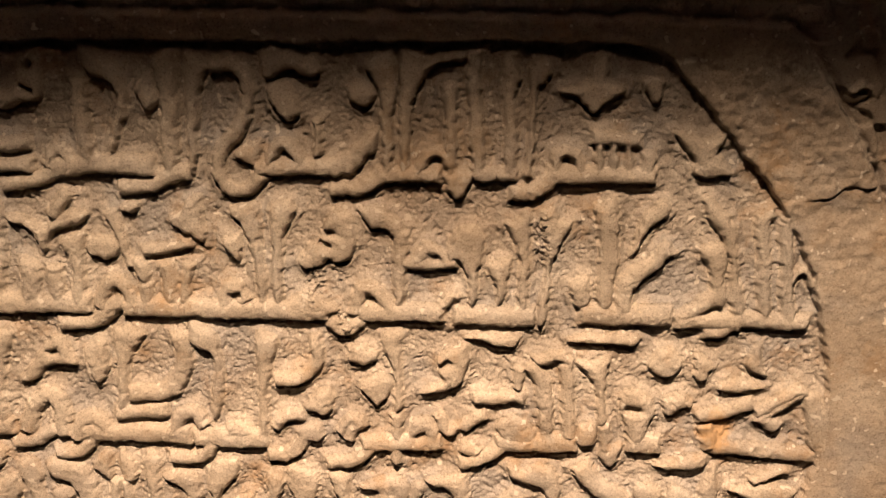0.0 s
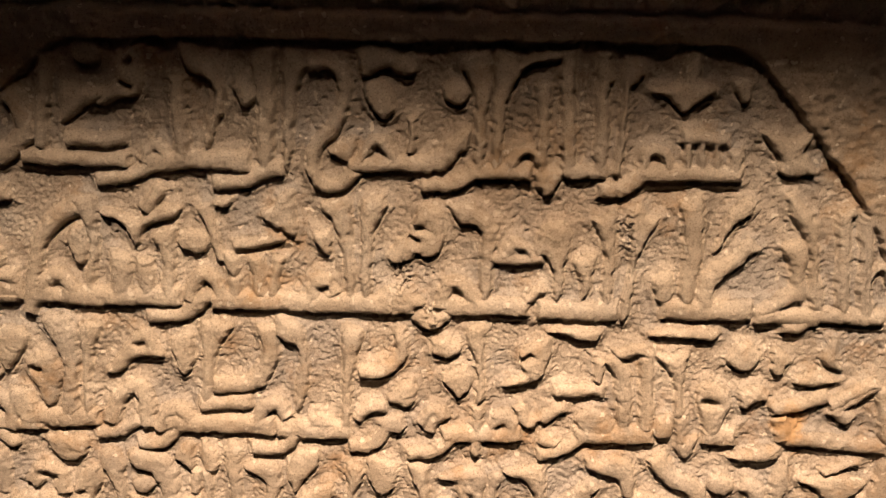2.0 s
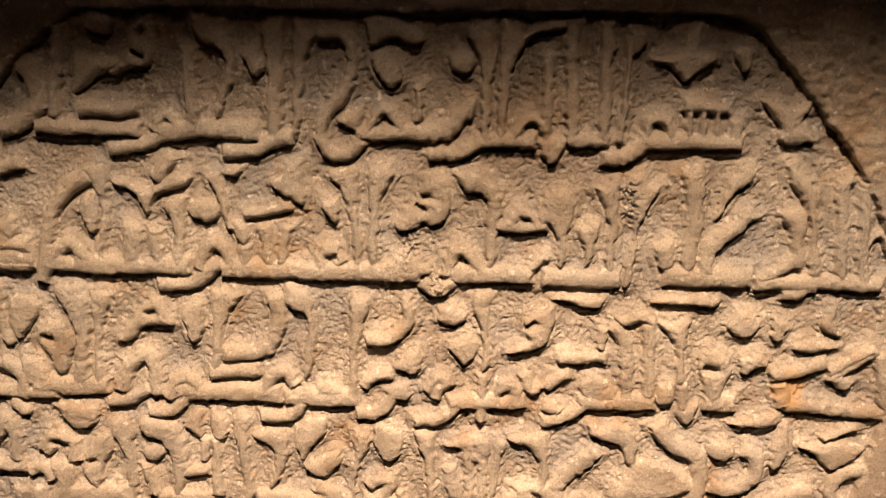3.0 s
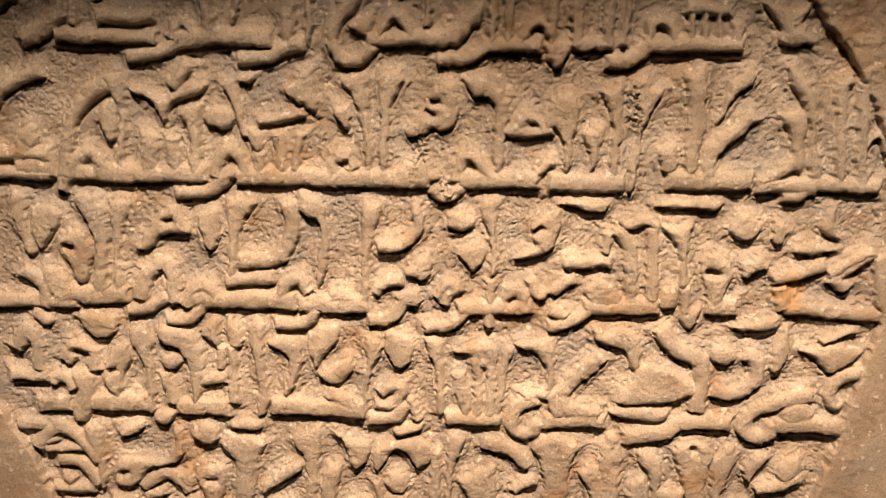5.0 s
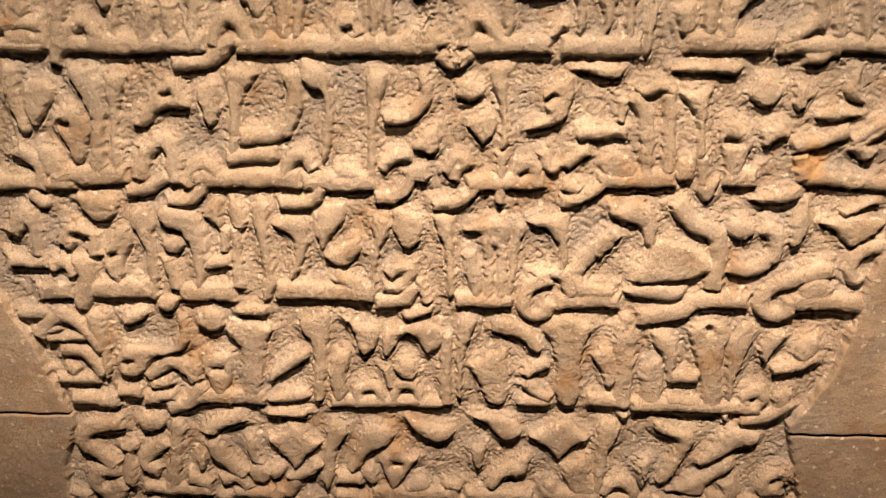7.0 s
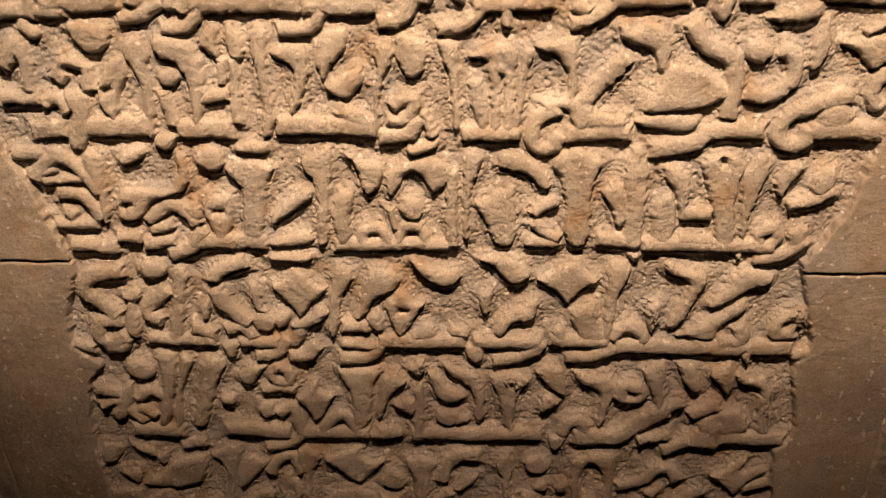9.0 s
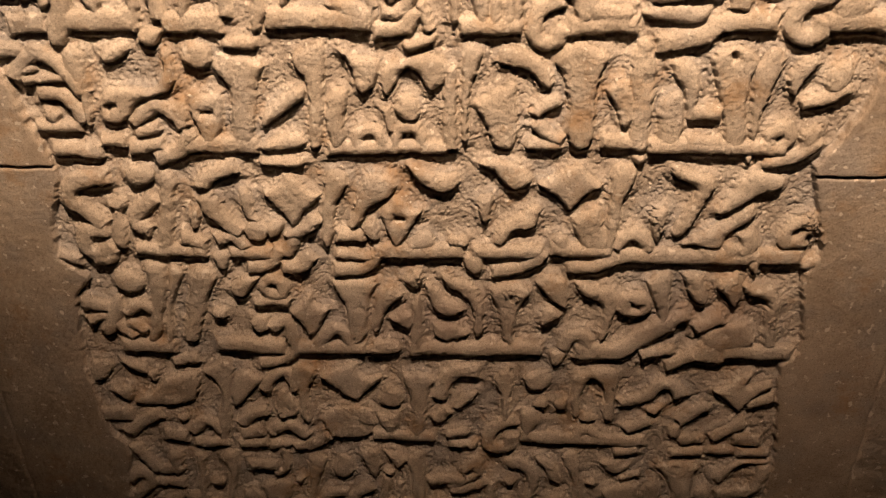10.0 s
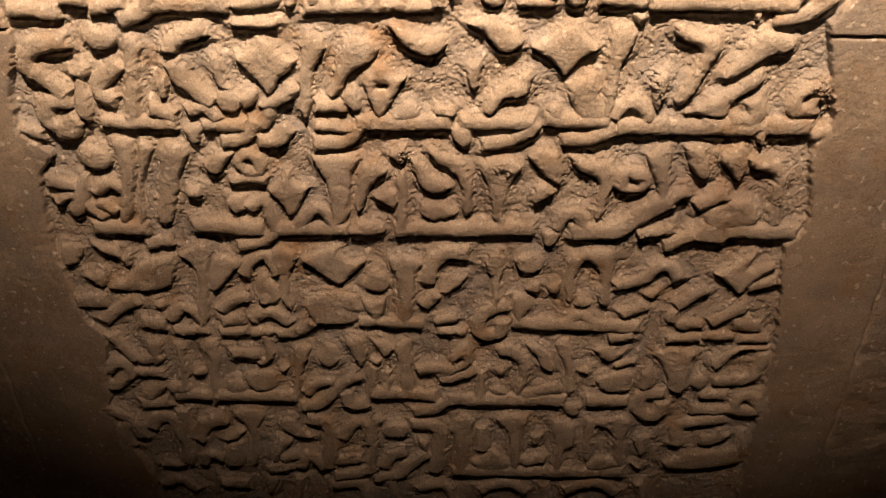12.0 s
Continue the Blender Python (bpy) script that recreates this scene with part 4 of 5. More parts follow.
carve(leaf((-5.1, -77.9), (1.4, -80.8), (5.3, -87), (16, -93.1), (13.2, -98), (6.4, -99.7), (-0.3, -95)))
carve(leaf((-1.9, -103.1), (4.9, -104.6), (13.1, -104.5), (21.3, -110.9), (1.9, -116.3)))
carve(leaf((3, -71.7), (13.4, -76.1), (20, -79), (24, -86.7), (26.7, -94.5), (25.5, -112.5), (20.5, -112.6), (20, -93.1), (14.7, -84.7), (8.1, -82.3)))
carve(leaf((28, -83.5), (31.9, -78.9), (42.4, -77.2), (50.4, -81.6), (44.1, -91.1), (41.7, -102.3), (42.3, -122.3), (35.1, -112.3), (33.4, -92.8)))
carve(leaf((51.5, -77), (56.5, -72.5), (65.8, -75.3), (69.1, -86), (68.3, -93.8), (62.7, -90.8), (55.7, -83.1)))
carve(leaf((69.7, -75.3), (79.1, -79.7), (89.6, -79.5), (94.4, -88.7), (91.3, -98.2), (88.4, -111.3), (84.5, -113.1), (85.7, -95.1), (83.8, -88.2), (74.3, -84.7)))
carve(leaf((55, -97.3), (60.1, -90.8), (65.8, -97.1), (59.3, -102.7), (55.4, -105.3)))
carve(bar(7.3, (67, -118.4), (70.6, -110), (77.4, -109.9), (80.8, -118.2)), leaf((57.4, -119.6), (71.1, -117.7), (67.7, -129.7), (62.2, -130.9)))
carve(leaf((91.1, -96.6), (92.7, -85.6), (97.7, -82.5), (108.1, -82.3), (111.1, -96.3)))
carve(bar(10.3, (74, -119), (96.1, -120.6), (103.5, -112.7), (113.3, -104.3), (120.9, -100.9)))
carve(leaf((104.8, -76.3), (110.7, -71.7), (118, -68.6), (118.5, -82.1), (119.6, -100.9), (114.7, -104.3), (111.1, -85.3)))
carve(leaf((122.2, -71.5), (129.6, -69.9), (136.1, -78.8), (138.1, -88), (132.6, -89.6), (127.5, -82)))
carve(bar(7.0, (120.9, -100.9), (128.2, -96)))
carve(bar(7.7, (133.4, -103.9), (145.6, -97.3)))
carve(leaf((138.5, -77.3), (145.1, -71.2), (151.2, -69.6), (153.3, -81.6), (151.1, -90.9), (146.1, -84.8)))
carve(leaf((151, -75.6), (159.2, -78.5), (168.1, -78.3), (173.8, -87.4), (172.8, -95.2), (168.3, -92.2), (165.6, -85.1), (155, -83.4)))
carve(bar(7.7, (169.3, -90.6), (171, -113)))
carve(leaf((135.2, -107.2), (157.4, -97.1), (165.7, -113.2), (142.6, -120.3)))
carve(bar(9.7, (150.3, -117.5), (182.7, -117.8)), leaf((131.6, -123.9), (138.3, -110.4), (149.6, -113.5), (151.7, -126.2)), bar(7.4, (121.7, -127.6), (134.4, -120.5)))
carve(bar(6.7, (107.1, -121), (123.1, -117.3)))
carve(leaf((-186.5, -132.3), (-173.2, -132), (-175.4, -141), (-181.3, -146.7), (-187.3, -146.8)))
carve(leaf((-170.2, -131.9), (-154.5, -133.4), (-154.7, -141.3), (-161.7, -139.3), (-167.3, -135.4)))
carve(leaf((-179.7, -152.2), (-166.7, -148.2), (-165.4, -155.6), (-169.6, -163.3)))
carve(leaf((-157.1, -138.8), (-147.9, -136.8), (-151.7, -147.8), (-155.4, -144.2)))
carve(leaf((-148.3, -145.9), (-141.2, -140.3), (-129.1, -138.2), (-126.4, -140), (-132.1, -162.4), (-167.1, -163.3), (-167, -158.7), (-154.4, -153.5)))
carve(bar(10.0, (-185.5, -169.5), (-170.1, -169.5)))
carve(bar(8.6, (-173.2, -183.1), (-165.2, -174.9), (-153.1, -168.7)))
carve(leaf((-126.1, -138.1), (-113.1, -130.7), (-107.6, -132.4), (-113, -161.9), (-115.6, -185.5), (-124.1, -189.8), (-117.2, -154.5), (-119.7, -143.4)))
carve(leaf((-145.8, -170.5), (-137.4, -166.4), (-137.3, -174.2), (-142.4, -176.3)))
carve(bar(9.4, (-153.1, -183.7), (-141, -185.4)))
carve(bar(7.9, (-137.3, -182.1), (-127.4, -170), (-120.2, -181.7)))
carve(bar(7.3, (-136.2, -189.4), (-118.3, -188.9)))
carve(leaf((-108.8, -139.6), (-99.7, -137.6), (-91.7, -142.8), (-102.2, -154.1), (-107.9, -161.8), (-112.4, -161.9)))
carve(bar(7.3, (-92.7, -150.2), (-86.8, -139.1), (-79.3, -137.1), (-75, -149.8)), leaf((-79.5, -138.9), (-72.6, -129.9), (-61.9, -136.8), (-67.2, -145.9), (-70.3, -160.9), (-69, -176.3), (-75.1, -168.7), (-74.4, -149.8)))
carve(leaf((-87.3, -153.8), (-82, -147), (-76.5, -157.3), (-74.2, -168.7), (-88.1, -170.9)))
carve(bar(7.7, (-108.5, -175.4), (-101.2, -167.4), (-93.3, -165.3)), bar(8.6, (-108, -182.5), (-97, -180.2)), bar(7.2, (-110.7, -189.5), (-96.5, -188.3)))
carve(bar(7.8, (-92.4, -180.9), (-82.2, -172.7), (-72.7, -182.4)), bar(7.2, (-92.1, -190.2), (-84.3, -189.5)), bar(7.9, (-79.8, -190.6), (-67.2, -188.2), (-60.4, -181.2)))
carve(leaf((-63.5, -138.6), (-53, -134.8), (-41.1, -129.2), (-40.4, -139.9), (-24.6, -139.5), (-35.3, -148.8), (-43.3, -158.3), (-50.1, -151), (-58.2, -143.9)))
carve(leaf((-65.1, -168.4), (-55.4, -160.5), (-36.1, -160), (-32.2, -169.5), (-34.7, -183.3), (-57.6, -184), (-61.4, -176.1)))
carve(leaf((-33.4, -163.8), (-24.6, -166.2), (-16.8, -159.6), (-20.6, -175), (-25.5, -183.1), (-29.6, -175.3)))
carve(leaf((-31.4, -156.2), (-23.2, -141.3), (-16.5, -152.1), (-16.8, -158.8), (-25.8, -160.6)))
carve(leaf((-18.7, -137.6), (-11.4, -135.7), (1.3, -138.9), (-3.2, -148.1), (-5.8, -182.5), (-14.3, -182.8), (-12.1, -152)), bar(7.7, (-34.5, -181.3), (-1.2, -181.2)))
carve(bar(9.0, (2.5, -151.6), (5.6, -140.6), (12.8, -133.4), (22.8, -134.2)))
carve(leaf((8.2, -159), (15.6, -149.5), (24.2, -147.5), (21.4, -154.9), (12.6, -160.7)))
carve(bar(8.1, (0.6, -168.7), (6.7, -160.9)))
carve(bar(5.6, (7.7, -186.2), (22.9, -186.5)))
carve(bar(6.9, (7.9, -179.4), (15.4, -177.2)))
carve(leaf((31.3, -136.5), (41.1, -131), (41.6, -150.7), (39.2, -173.5), (36.2, -173.5), (35.2, -150.9)))
carve(leaf((25.8, -173.8), (36.1, -165.8), (39.2, -173.5), (30.3, -177.6)))
carve(bar(12.8, (54.1, -139.6), (56.1, -139.5)))
carve(bar(9.0, (43.5, -167.6), (36.2, -169.7), (28.8, -177.6), (30.5, -188.7), (41, -188.4), (42.3, -179.2)))
carve(leaf((44.8, -161.8), (53.4, -157.8), (56.7, -167.2), (51.3, -181), (46.6, -173.3)))
carve(leaf((51.8, -154.2), (60.3, -150.3), (61.5, -157.6), (56.4, -159.6)))
carve(leaf((63.4, -153.9), (71.8, -150), (70.9, -159.3), (65.1, -159.4)))
carve(leaf((72.3, -135.6), (80.4, -131.9), (85.9, -130.1), (97, -129.8), (97.4, -149.4), (97.7, -168.1), (89.3, -164.5), (91.2, -149.5), (86.6, -138.8), (82.2, -137.2), (78.1, -149.9), (78.6, -166.7), (74.1, -164.9)))
carve(leaf((77.2, -166.7), (82.4, -157.9), (88.8, -166.4), (83.2, -168.4)))
carve(bar(6.9, (76.6, -180.3), (81.8, -170.4), (91.4, -179.9)), bar(9.0, (48.3, -179.5), (113.7, -180.4)))
carve(bar(7.7, (99.2, -153), (113.1, -149), (119, -139.9), (126, -139.7), (129.9, -147.9)))
carve(leaf((111.1, -157.2), (124.7, -151.7), (120.5, -163.7)))
carve(bar(8.1, (103.9, -171.7), (115, -165.7)))
carve(bar(7.0, (99.1, -188.8), (111.4, -186.4)))
carve(bar(7.9, (132.3, -165.3), (144.9, -153.8)), leaf((125.5, -169.3), (135.1, -165.2), (134.1, -178.7), (128, -176.9)), bar(7.5, (135.4, -177.9), (144.2, -177.6)))
carve(bar(7.0, (129.4, -187.9), (147.1, -187.4)))
carve(leaf((144.7, -142.9), (154, -140.2), (163.4, -130.1), (166.4, -131.8), (162.8, -142.5), (175.3, -135.1), (179.1, -140.3), (166.9, -149.6), (162.8, -158.9), (157.3, -151.6), (150.8, -146.3)))
carve(bar(7.1, (166.1, -153.2), (179.1, -147.5)))
carve(bar(8.1, (151.3, -176.3), (159, -170.3), (166.7, -164.4)), bar(9.6, (163.1, -177.1), (176.1, -176.8)))
carve(bar(6.9, (149.9, -186.1), (164.5, -185.7)), bar(7.7, (167.8, -187.6), (182.3, -186.4)))
carve(leaf((179.4, -135), (185.2, -129.7), (188.6, -133.1), (182.9, -138.4)))
carve(bar(8.3, (-172.4, -193.2), (-162.2, -211.9)))
carve(leaf((-155.9, -196.9), (-144.8, -196.6), (-148.5, -215.8), (-153.3, -215.9)), bar(8.4, (-158.9, -211.8), (-150.4, -209.4)))
carve(bar(7.8, (-180.4, -221.1), (-171.9, -212.2), (-165.6, -220.7), (-174.4, -231.1), (-183.2, -233.7)), bar(7.8, (-164.3, -221.9), (-148.1, -222.3)))
carve(leaf((-140.4, -198.5), (-132.1, -196.2), (-133.1, -211), (-135.4, -233), (-141.3, -233.2), (-138, -211.1)))
carve(leaf((-124.6, -198.1), (-112.9, -193.6), (-113.9, -210.4), (-120.1, -246.2), (-125.5, -246.4), (-120.3, -210.6)), leaf((-133.1, -219.6), (-122.6, -215), (-122.4, -223.7), (-132.2, -224)))
carve(leaf((-163.5, -233.9), (-149.4, -229), (-146.9, -233.4), (-155.2, -241.8), (-165.7, -244.5)), bar(8.9, (-165.5, -246.8), (-148.9, -243.9)))
carve(bar(9.5, (-143.6, -233.3), (-138.7, -233.1)), bar(8.7, (-144.7, -239.2), (-75.6, -237.8)))
carve(bar(8.2, (-106.9, -205.9), (-91, -205.5)), bar(5.9, (-86.3, -192.9), (-85, -207.4), (-91.9, -211.9)))
carve(leaf((-102.4, -218.7), (-82.9, -216.8), (-84.6, -231.3), (-91.7, -236.1), (-101, -231.9)), leaf((-113.4, -227.8), (-106.2, -223.2), (-101, -231.9), (-104.9, -236.5), (-113.1, -236.8)))
carve(leaf((-82.8, -215.9), (-74, -213.5), (-79.4, -222.3)))
carve(leaf((-72.7, -196.6), (-60.5, -198.3), (-64.6, -208.9), (-68.7, -217.6), (-73, -243.6), (-77.7, -241.5), (-73, -213.4)))
carve(leaf((-59.5, -204.5), (-53.9, -194), (-46.6, -200), (-47.6, -211.8), (-54.3, -216.3), (-60.1, -210.9)))
carve(leaf((-44.6, -193.7), (-33.5, -189.3), (-31.3, -203.7), (-35.3, -216.6), (-39.4, -208.1)))
carve(bar(7.7, (-68.9, -235.3), (-61.5, -226.1), (-51.9, -225.8)))
carve(bar(8.5, (-71.6, -245.9), (-59.8, -243.2), (-52.6, -234.7), (-47, -225.7), (-38.7, -221)))
carve(bar(9.4, (-46.1, -234.5), (-43.6, -244.9), (-35.3, -242.3)))
carve(leaf((-31.6, -207.9), (-22.1, -205.5), (-25, -214.1)), leaf((-30.6, -191.3), (-18.5, -195), (-15.6, -199.9), (-22.1, -206.3), (-26.4, -199.4)))
carve(leaf((-18.5, -195.8), (-4.5, -190.5), (-6.6, -207.1), (-5.9, -235.4), (-14.9, -235.7), (-14.5, -211.6)), bar(10.0, (-31.5, -233.1), (5.4, -234.6)), bar(5.3, (-28.8, -214.2), (-29.9, -234)), bar(5.3, (-21, -216.1), (-21.9, -233.7)))
carve(bar(8.2, (-3.7, -215.6), (5.8, -213.1), (15.1, -215)))
carve(bar(8.6, (-7.2, -248.2), (5.2, -245.5), (13.4, -237)))
carve(leaf((13.6, -206.5), (18.3, -196), (25.9, -191.7), (26, -210.4), (19.8, -216.1), (5.6, -220.9), (4.1, -217.5), (16.7, -212.8)))
carve(bar(6.7, (8.8, -221.7), (22.9, -218.2), (29.2, -213.2)), bar(6.8, (30.7, -214.5), (31, -236.4)))
carve(leaf((34.1, -231.8), (40.3, -222.8), (48.4, -233.6)), bar(10.0, (13.4, -237), (78.7, -236.1)))
carve(leaf((38.2, -197.5), (45.7, -193.2), (55, -199), (60.1, -209.3), (56.1, -226.7), (53.2, -233.4), (49, -231.3), (52.4, -209.6), (46, -202.6), (41.4, -204.8)))
carve(leaf((36.9, -212.2), (44.6, -208.5), (46.3, -214), (41.8, -219.3)))
carve(leaf((53.3, -192.9), (64, -194.7), (72.1, -204.7), (71.2, -215.3), (64.9, -213.4), (61.3, -203)))
carve(leaf((68.4, -192.5), (80.1, -188.1), (79.8, -204.5), (84.6, -230.1), (79.3, -234.8), (77.6, -208.8)), bar(9.1, (54.8, -232.5), (74.9, -226)))
carve(leaf((75.7, -238.5), (88.2, -235.8), (87.6, -249.5), (81.2, -249.7)))
carve(leaf((89.8, -196), (98.6, -193.7), (106.5, -197.5), (109.9, -195.4), (107.1, -203.7), (98.2, -206)))
carve(leaf((81.9, -212.9), (90.8, -208.4), (91.4, -216.8)))
carve(leaf((93, -216.8), (115.5, -210.5), (115.9, -229.1), (97.2, -229.7)))
carve(bar(5.1, (104.6, -208.8), (114.8, -204.3)))
carve(bar(9.2, (91.4, -236.1), (113.5, -236.3)))
carve(leaf((121.5, -197.1), (133.2, -194.7), (148.4, -196.3), (143.9, -206.7), (145.4, -228.1), (135.2, -228.4), (132.3, -211.3)))
carve(bar(9.2, (133, -228.5), (122.1, -228.9), (118.7, -240.1), (125.9, -248.1), (133.3, -243.2), (132.9, -235.2)), leaf((117.1, -211.8), (125.8, -207.3), (129.4, -224.3), (118.9, -228.1)))
carve(leaf((144.2, -219.4), (150.6, -210.7), (156.4, -219), (151.6, -227.9)))
carve(leaf((153.8, -202.3), (165.9, -193.7), (183.2, -191.2), (185.5, -195.2), (169.2, -195.6), (163.5, -206.1), (158.4, -212.6)))
carve(bar(8.7, (159.4, -218.9), (176, -217.5), (182.2, -209.7), (182, -197.3)))
carve(bar(7.5, (153.3, -229.1), (167.2, -228.7)))
carve(bar(8.3, (173.8, -240.5), (175, -229.3), (183.6, -229), (187.8, -240)), bar(7.7, (150.2, -240.4), (188, -240.9)))
carve(bar(9.1, (-188.9, -250.9), (-172.7, -262.2)))
carve(bar(10.2, (-180.4, -282.1), (-182.6, -268.3), (-172.7, -262.2), (-171.1, -274.3)))
carve(bar(10.0, (-165.1, -266.7), (-160, -257.9), (-148.8, -257.5), (-146.3, -275.8)), bar(10.2, (-143, -251.6), (-144.6, -285.7), (-148.4, -297.1)))
carve(leaf((-168.7, -302.1), (-158.3, -293.9), (-148.4, -297.1), (-149.3, -302.3)))
carve(bar(10.8, (-137.7, -275.5), (-132, -261.7), (-119.6, -257.9)))
carve(leaf((-125.6, -275), (-112.3, -265.7), (-105.7, -266.9), (-117.4, -277.2)))
carve(leaf((-115.5, -253), (-106.5, -248), (-92.1, -252.2), (-100.3, -264.3), (-103.2, -299.4), (-109.5, -299.6), (-104.7, -264.5)))
carve(leaf((-123.1, -280.9), (-107.6, -273.3), (-111.3, -299.7), (-126.1, -300.3)))
carve(bar(8.7, (-137.8, -296.6), (-132.8, -287.8), (-124.9, -292.5)))
carve(leaf((-87.7, -256.7), (-77.4, -254), (-72.2, -268.1), (-64.2, -272.7), (-76.2, -274.6), (-85.4, -266.2)))
carve(leaf((-96, -283.8), (-86, -271.1), (-78, -275.6), (-86.9, -284.9), (-96.2, -299.1)), bar(8.7, (-98.2, -301.7), (-82.1, -297.5)))
carve(bar(9.9, (-69.3, -256.1), (-57.8, -258), (-55.7, -272.3), (-61.2, -296.6)))
carve(bar(9.0, (-50.6, -272.1), (-42.9, -257.5), (-34.7, -259.5), (-33.3, -275.4)))
carve(bar(8.6, (-86.5, -291), (-79.3, -288.2)), bar(8.6, (-78.7, -298.3), (-70.5, -285.3), (-63, -297.7)))
carve(bar(13.8, (-20, -263.7), (-17.7, -263.7)))
carve(leaf((-32.5, -250.1), (-24.4, -252.1), (-28.5, -266.5), (-32.1, -301.6), (-37.3, -301.8)))
carve(bar(10.3, (-52.2, -292.1), (-43.4, -289.2)))
carve(bar(8.7, (-57.7, -305.8), (-40.9, -303.5), (-33.5, -296.5)))
carve(bar(9.3, (-26.6, -296.2), (-22.7, -285.9), (-14.1, -283.1)))
carve(bar(8.7, (-33.4, -306.9), (-16.6, -303.5), (-11, -293)))
carve(bar(9.3, (-9.3, -292.9), (-2.3, -285.1)))
carve(bar(9.8, (-8.2, -258.6), (3.3, -258.1), (9.8, -265), (4.2, -299)))
carve(leaf((-7, -272.9), (1.4, -270.2), (-0.6, -285)))
carve(leaf((11.5, -260.2), (18.1, -248.3), (29.5, -250.2), (26.3, -264.4), (24.8, -299.2), (15.2, -299.6), (16.4, -269.6)))
carve(bar(8.1, (32.1, -278.8), (31.9, -259.4)))
carve(leaf((37.7, -252.2), (48.9, -247.2), (61.8, -249), (55.9, -263.3), (55.4, -295.4), (49.3, -295.6), (47.7, -263.6), (42.6, -256.7)))
carve(leaf((24.8, -289), (33.2, -284.7), (38.1, -276.1), (46.7, -285.6), (52, -293), (35.1, -298.8)))
carve(leaf((59.2, -263.2), (68.9, -260.4), (66.2, -272.5), (61.2, -272.7)))
carve(bar(9.2, (58.5, -287.6), (66.8, -284.8)))
carve(bar(9.4, (14.5, -298.6), (116.2, -295.4)))
carve(leaf((70.1, -253.3), (79.7, -250.7), (86.4, -255.1), (87.6, -271.7), (81.3, -276.8), (79.2, -296.9), (74.8, -297.1), (74.2, -267.4)))
carve(leaf((89.1, -248), (98.9, -250), (114.6, -247.1), (118.5, -253.9), (115.4, -270.6), (117.4, -290.3), (111.4, -290.5), (108, -261.3), (97.7, -254.7), (96.1, -266.6), (97, -286.1), (92, -286.3)))
carve(leaf((93.8, -288.7), (101.4, -279.5), (111.7, -283), (115.7, -290.3), (96, -295.2)))
carve(leaf((120.3, -270.4), (122.5, -260.8), (130.8, -262.8), (130.6, -274.9), (124.8, -281.5)))
carve(leaf((118.6, -285.2), (128.9, -288.8), (126.2, -294)))
carve(bar(8.7, (144.7, -269.5), (144.2, -253.9), (153.3, -250.3), (168.7, -247.5)))
carve(bar(9.6, (158.7, -265.6), (166.7, -265.3), (170.5, -259)))
carve(leaf((147.6, -279.1), (159.9, -273.7), (179.3, -273), (180.9, -253.9), (185.8, -272.7), (183.4, -287.6), (142.6, -291.8), (138.4, -284.4)))
carve(bar(6.2, (-185, 192.3), (-176.5, 205.5), (-165.7, 212), (-157.6, 213.5)))
carve(bar(7.1, (-186.9, 168.8), (-160.7, 168.6)))
carve(leaf((-171.1, 187.7), (-164.2, 192.6), (-162.6, 183), (-168.1, 176.7), (-173.9, 179.1)))
carve(bar(7.2, (-166.6, -318.9), (-154.6, -312), (-145.6, -322.3)))
carve(bar(8.6, (-128.3, -315.1), (-112.4, -315.5)))
carve(leaf((-104.2, -307.2), (-90.2, -308.2), (-99.7, -328.5)))
carve(bar(7.8, (-79.7, -308.8), (-83.8, -330.5)))
carve(bar(8.5, (-59.1, -314.3), (-41.3, -310.3), (-38.7, -325.7)))
carve(bar(7.0, (-23.7, -309), (-21, -327.7)))
carve(bar(7.7, (-6.5, -315.2), (11, -309.1), (14.4, -325)))
carve(bar(8.3, (31.9, -315.6), (49, -307.5), (59.7, -316)))
carve(bar(7.6, (69.7, -308.7), (72.2, -323.5)))
carve(bar(8.8, (83.7, -313.3), (100.2, -304.2), (114.8, -315.1)))
carve(bar(7.5, (127.3, -304.1), (132.6, -320.7)))
carve(leaf((195.8, 282.8), (204.1, 284.8), (206.9, 277.1), (199.8, 276)))
carve(leaf((196, 263.1), (201.2, 267.2), (206, 261.3), (198.7, 258.1)))
carve(bar(2.3, (183.4, 275.8), (197.2, 255.1), (209, 236.6)))
carve(leaf((172.8, 290.1), (182.1, 292.1), (186.7, 286.5), (179.3, 284.5)))
carve(bar(6.5, (-185.3, 177.2), (-159.3, 177.7)), bar(5.5, (-186.8, 169.4), (-159.3, 169.4)))
carve(leaf((-180.9, 160.1), (-172.1, 160.3), (-173.4, 144.7), (-170.5, 131.5), (-176.1, 128.6), (-179.9, 144.6)))
carve(leaf((-171.4, 126), (-161.4, 123.6), (-155.6, 109.9), (-171.5, 109.5)))
carve(bar(7.4, (-198.3, 107), (-156.1, 107.1)), bar(7.0, (-175.5, 100.9), (-172, 97.5)))

# pockets and eyes cut to full depth between and inside the letters
gouge(bar(2.4, (-103.5, 265.6), (-101.1, 268.2)), bar(2.0, (-108.3, 259.4), (-102.5, 257.9)), bar(2.5, (-143.6, 173.1), (-141.6, 172.1)), bar(2.0, (-80.2, 174.1), (-78.3, 174.6)), bar(2.0, (-31.9, 175.8), (-28.4, 176.4)), bar(2.0, (7.4, 203.2), (10.8, 203.8)), bar(2.0, (4.7, 199.6), (7.4, 198.2)), bar(2.0, (48.2, 195), (51.1, 195.3)), bar(3.2, (-157.6, 134.4), (-155.2, 134)), bar(2.0, (-111.8, 147.6), (-108.7, 148.5)))
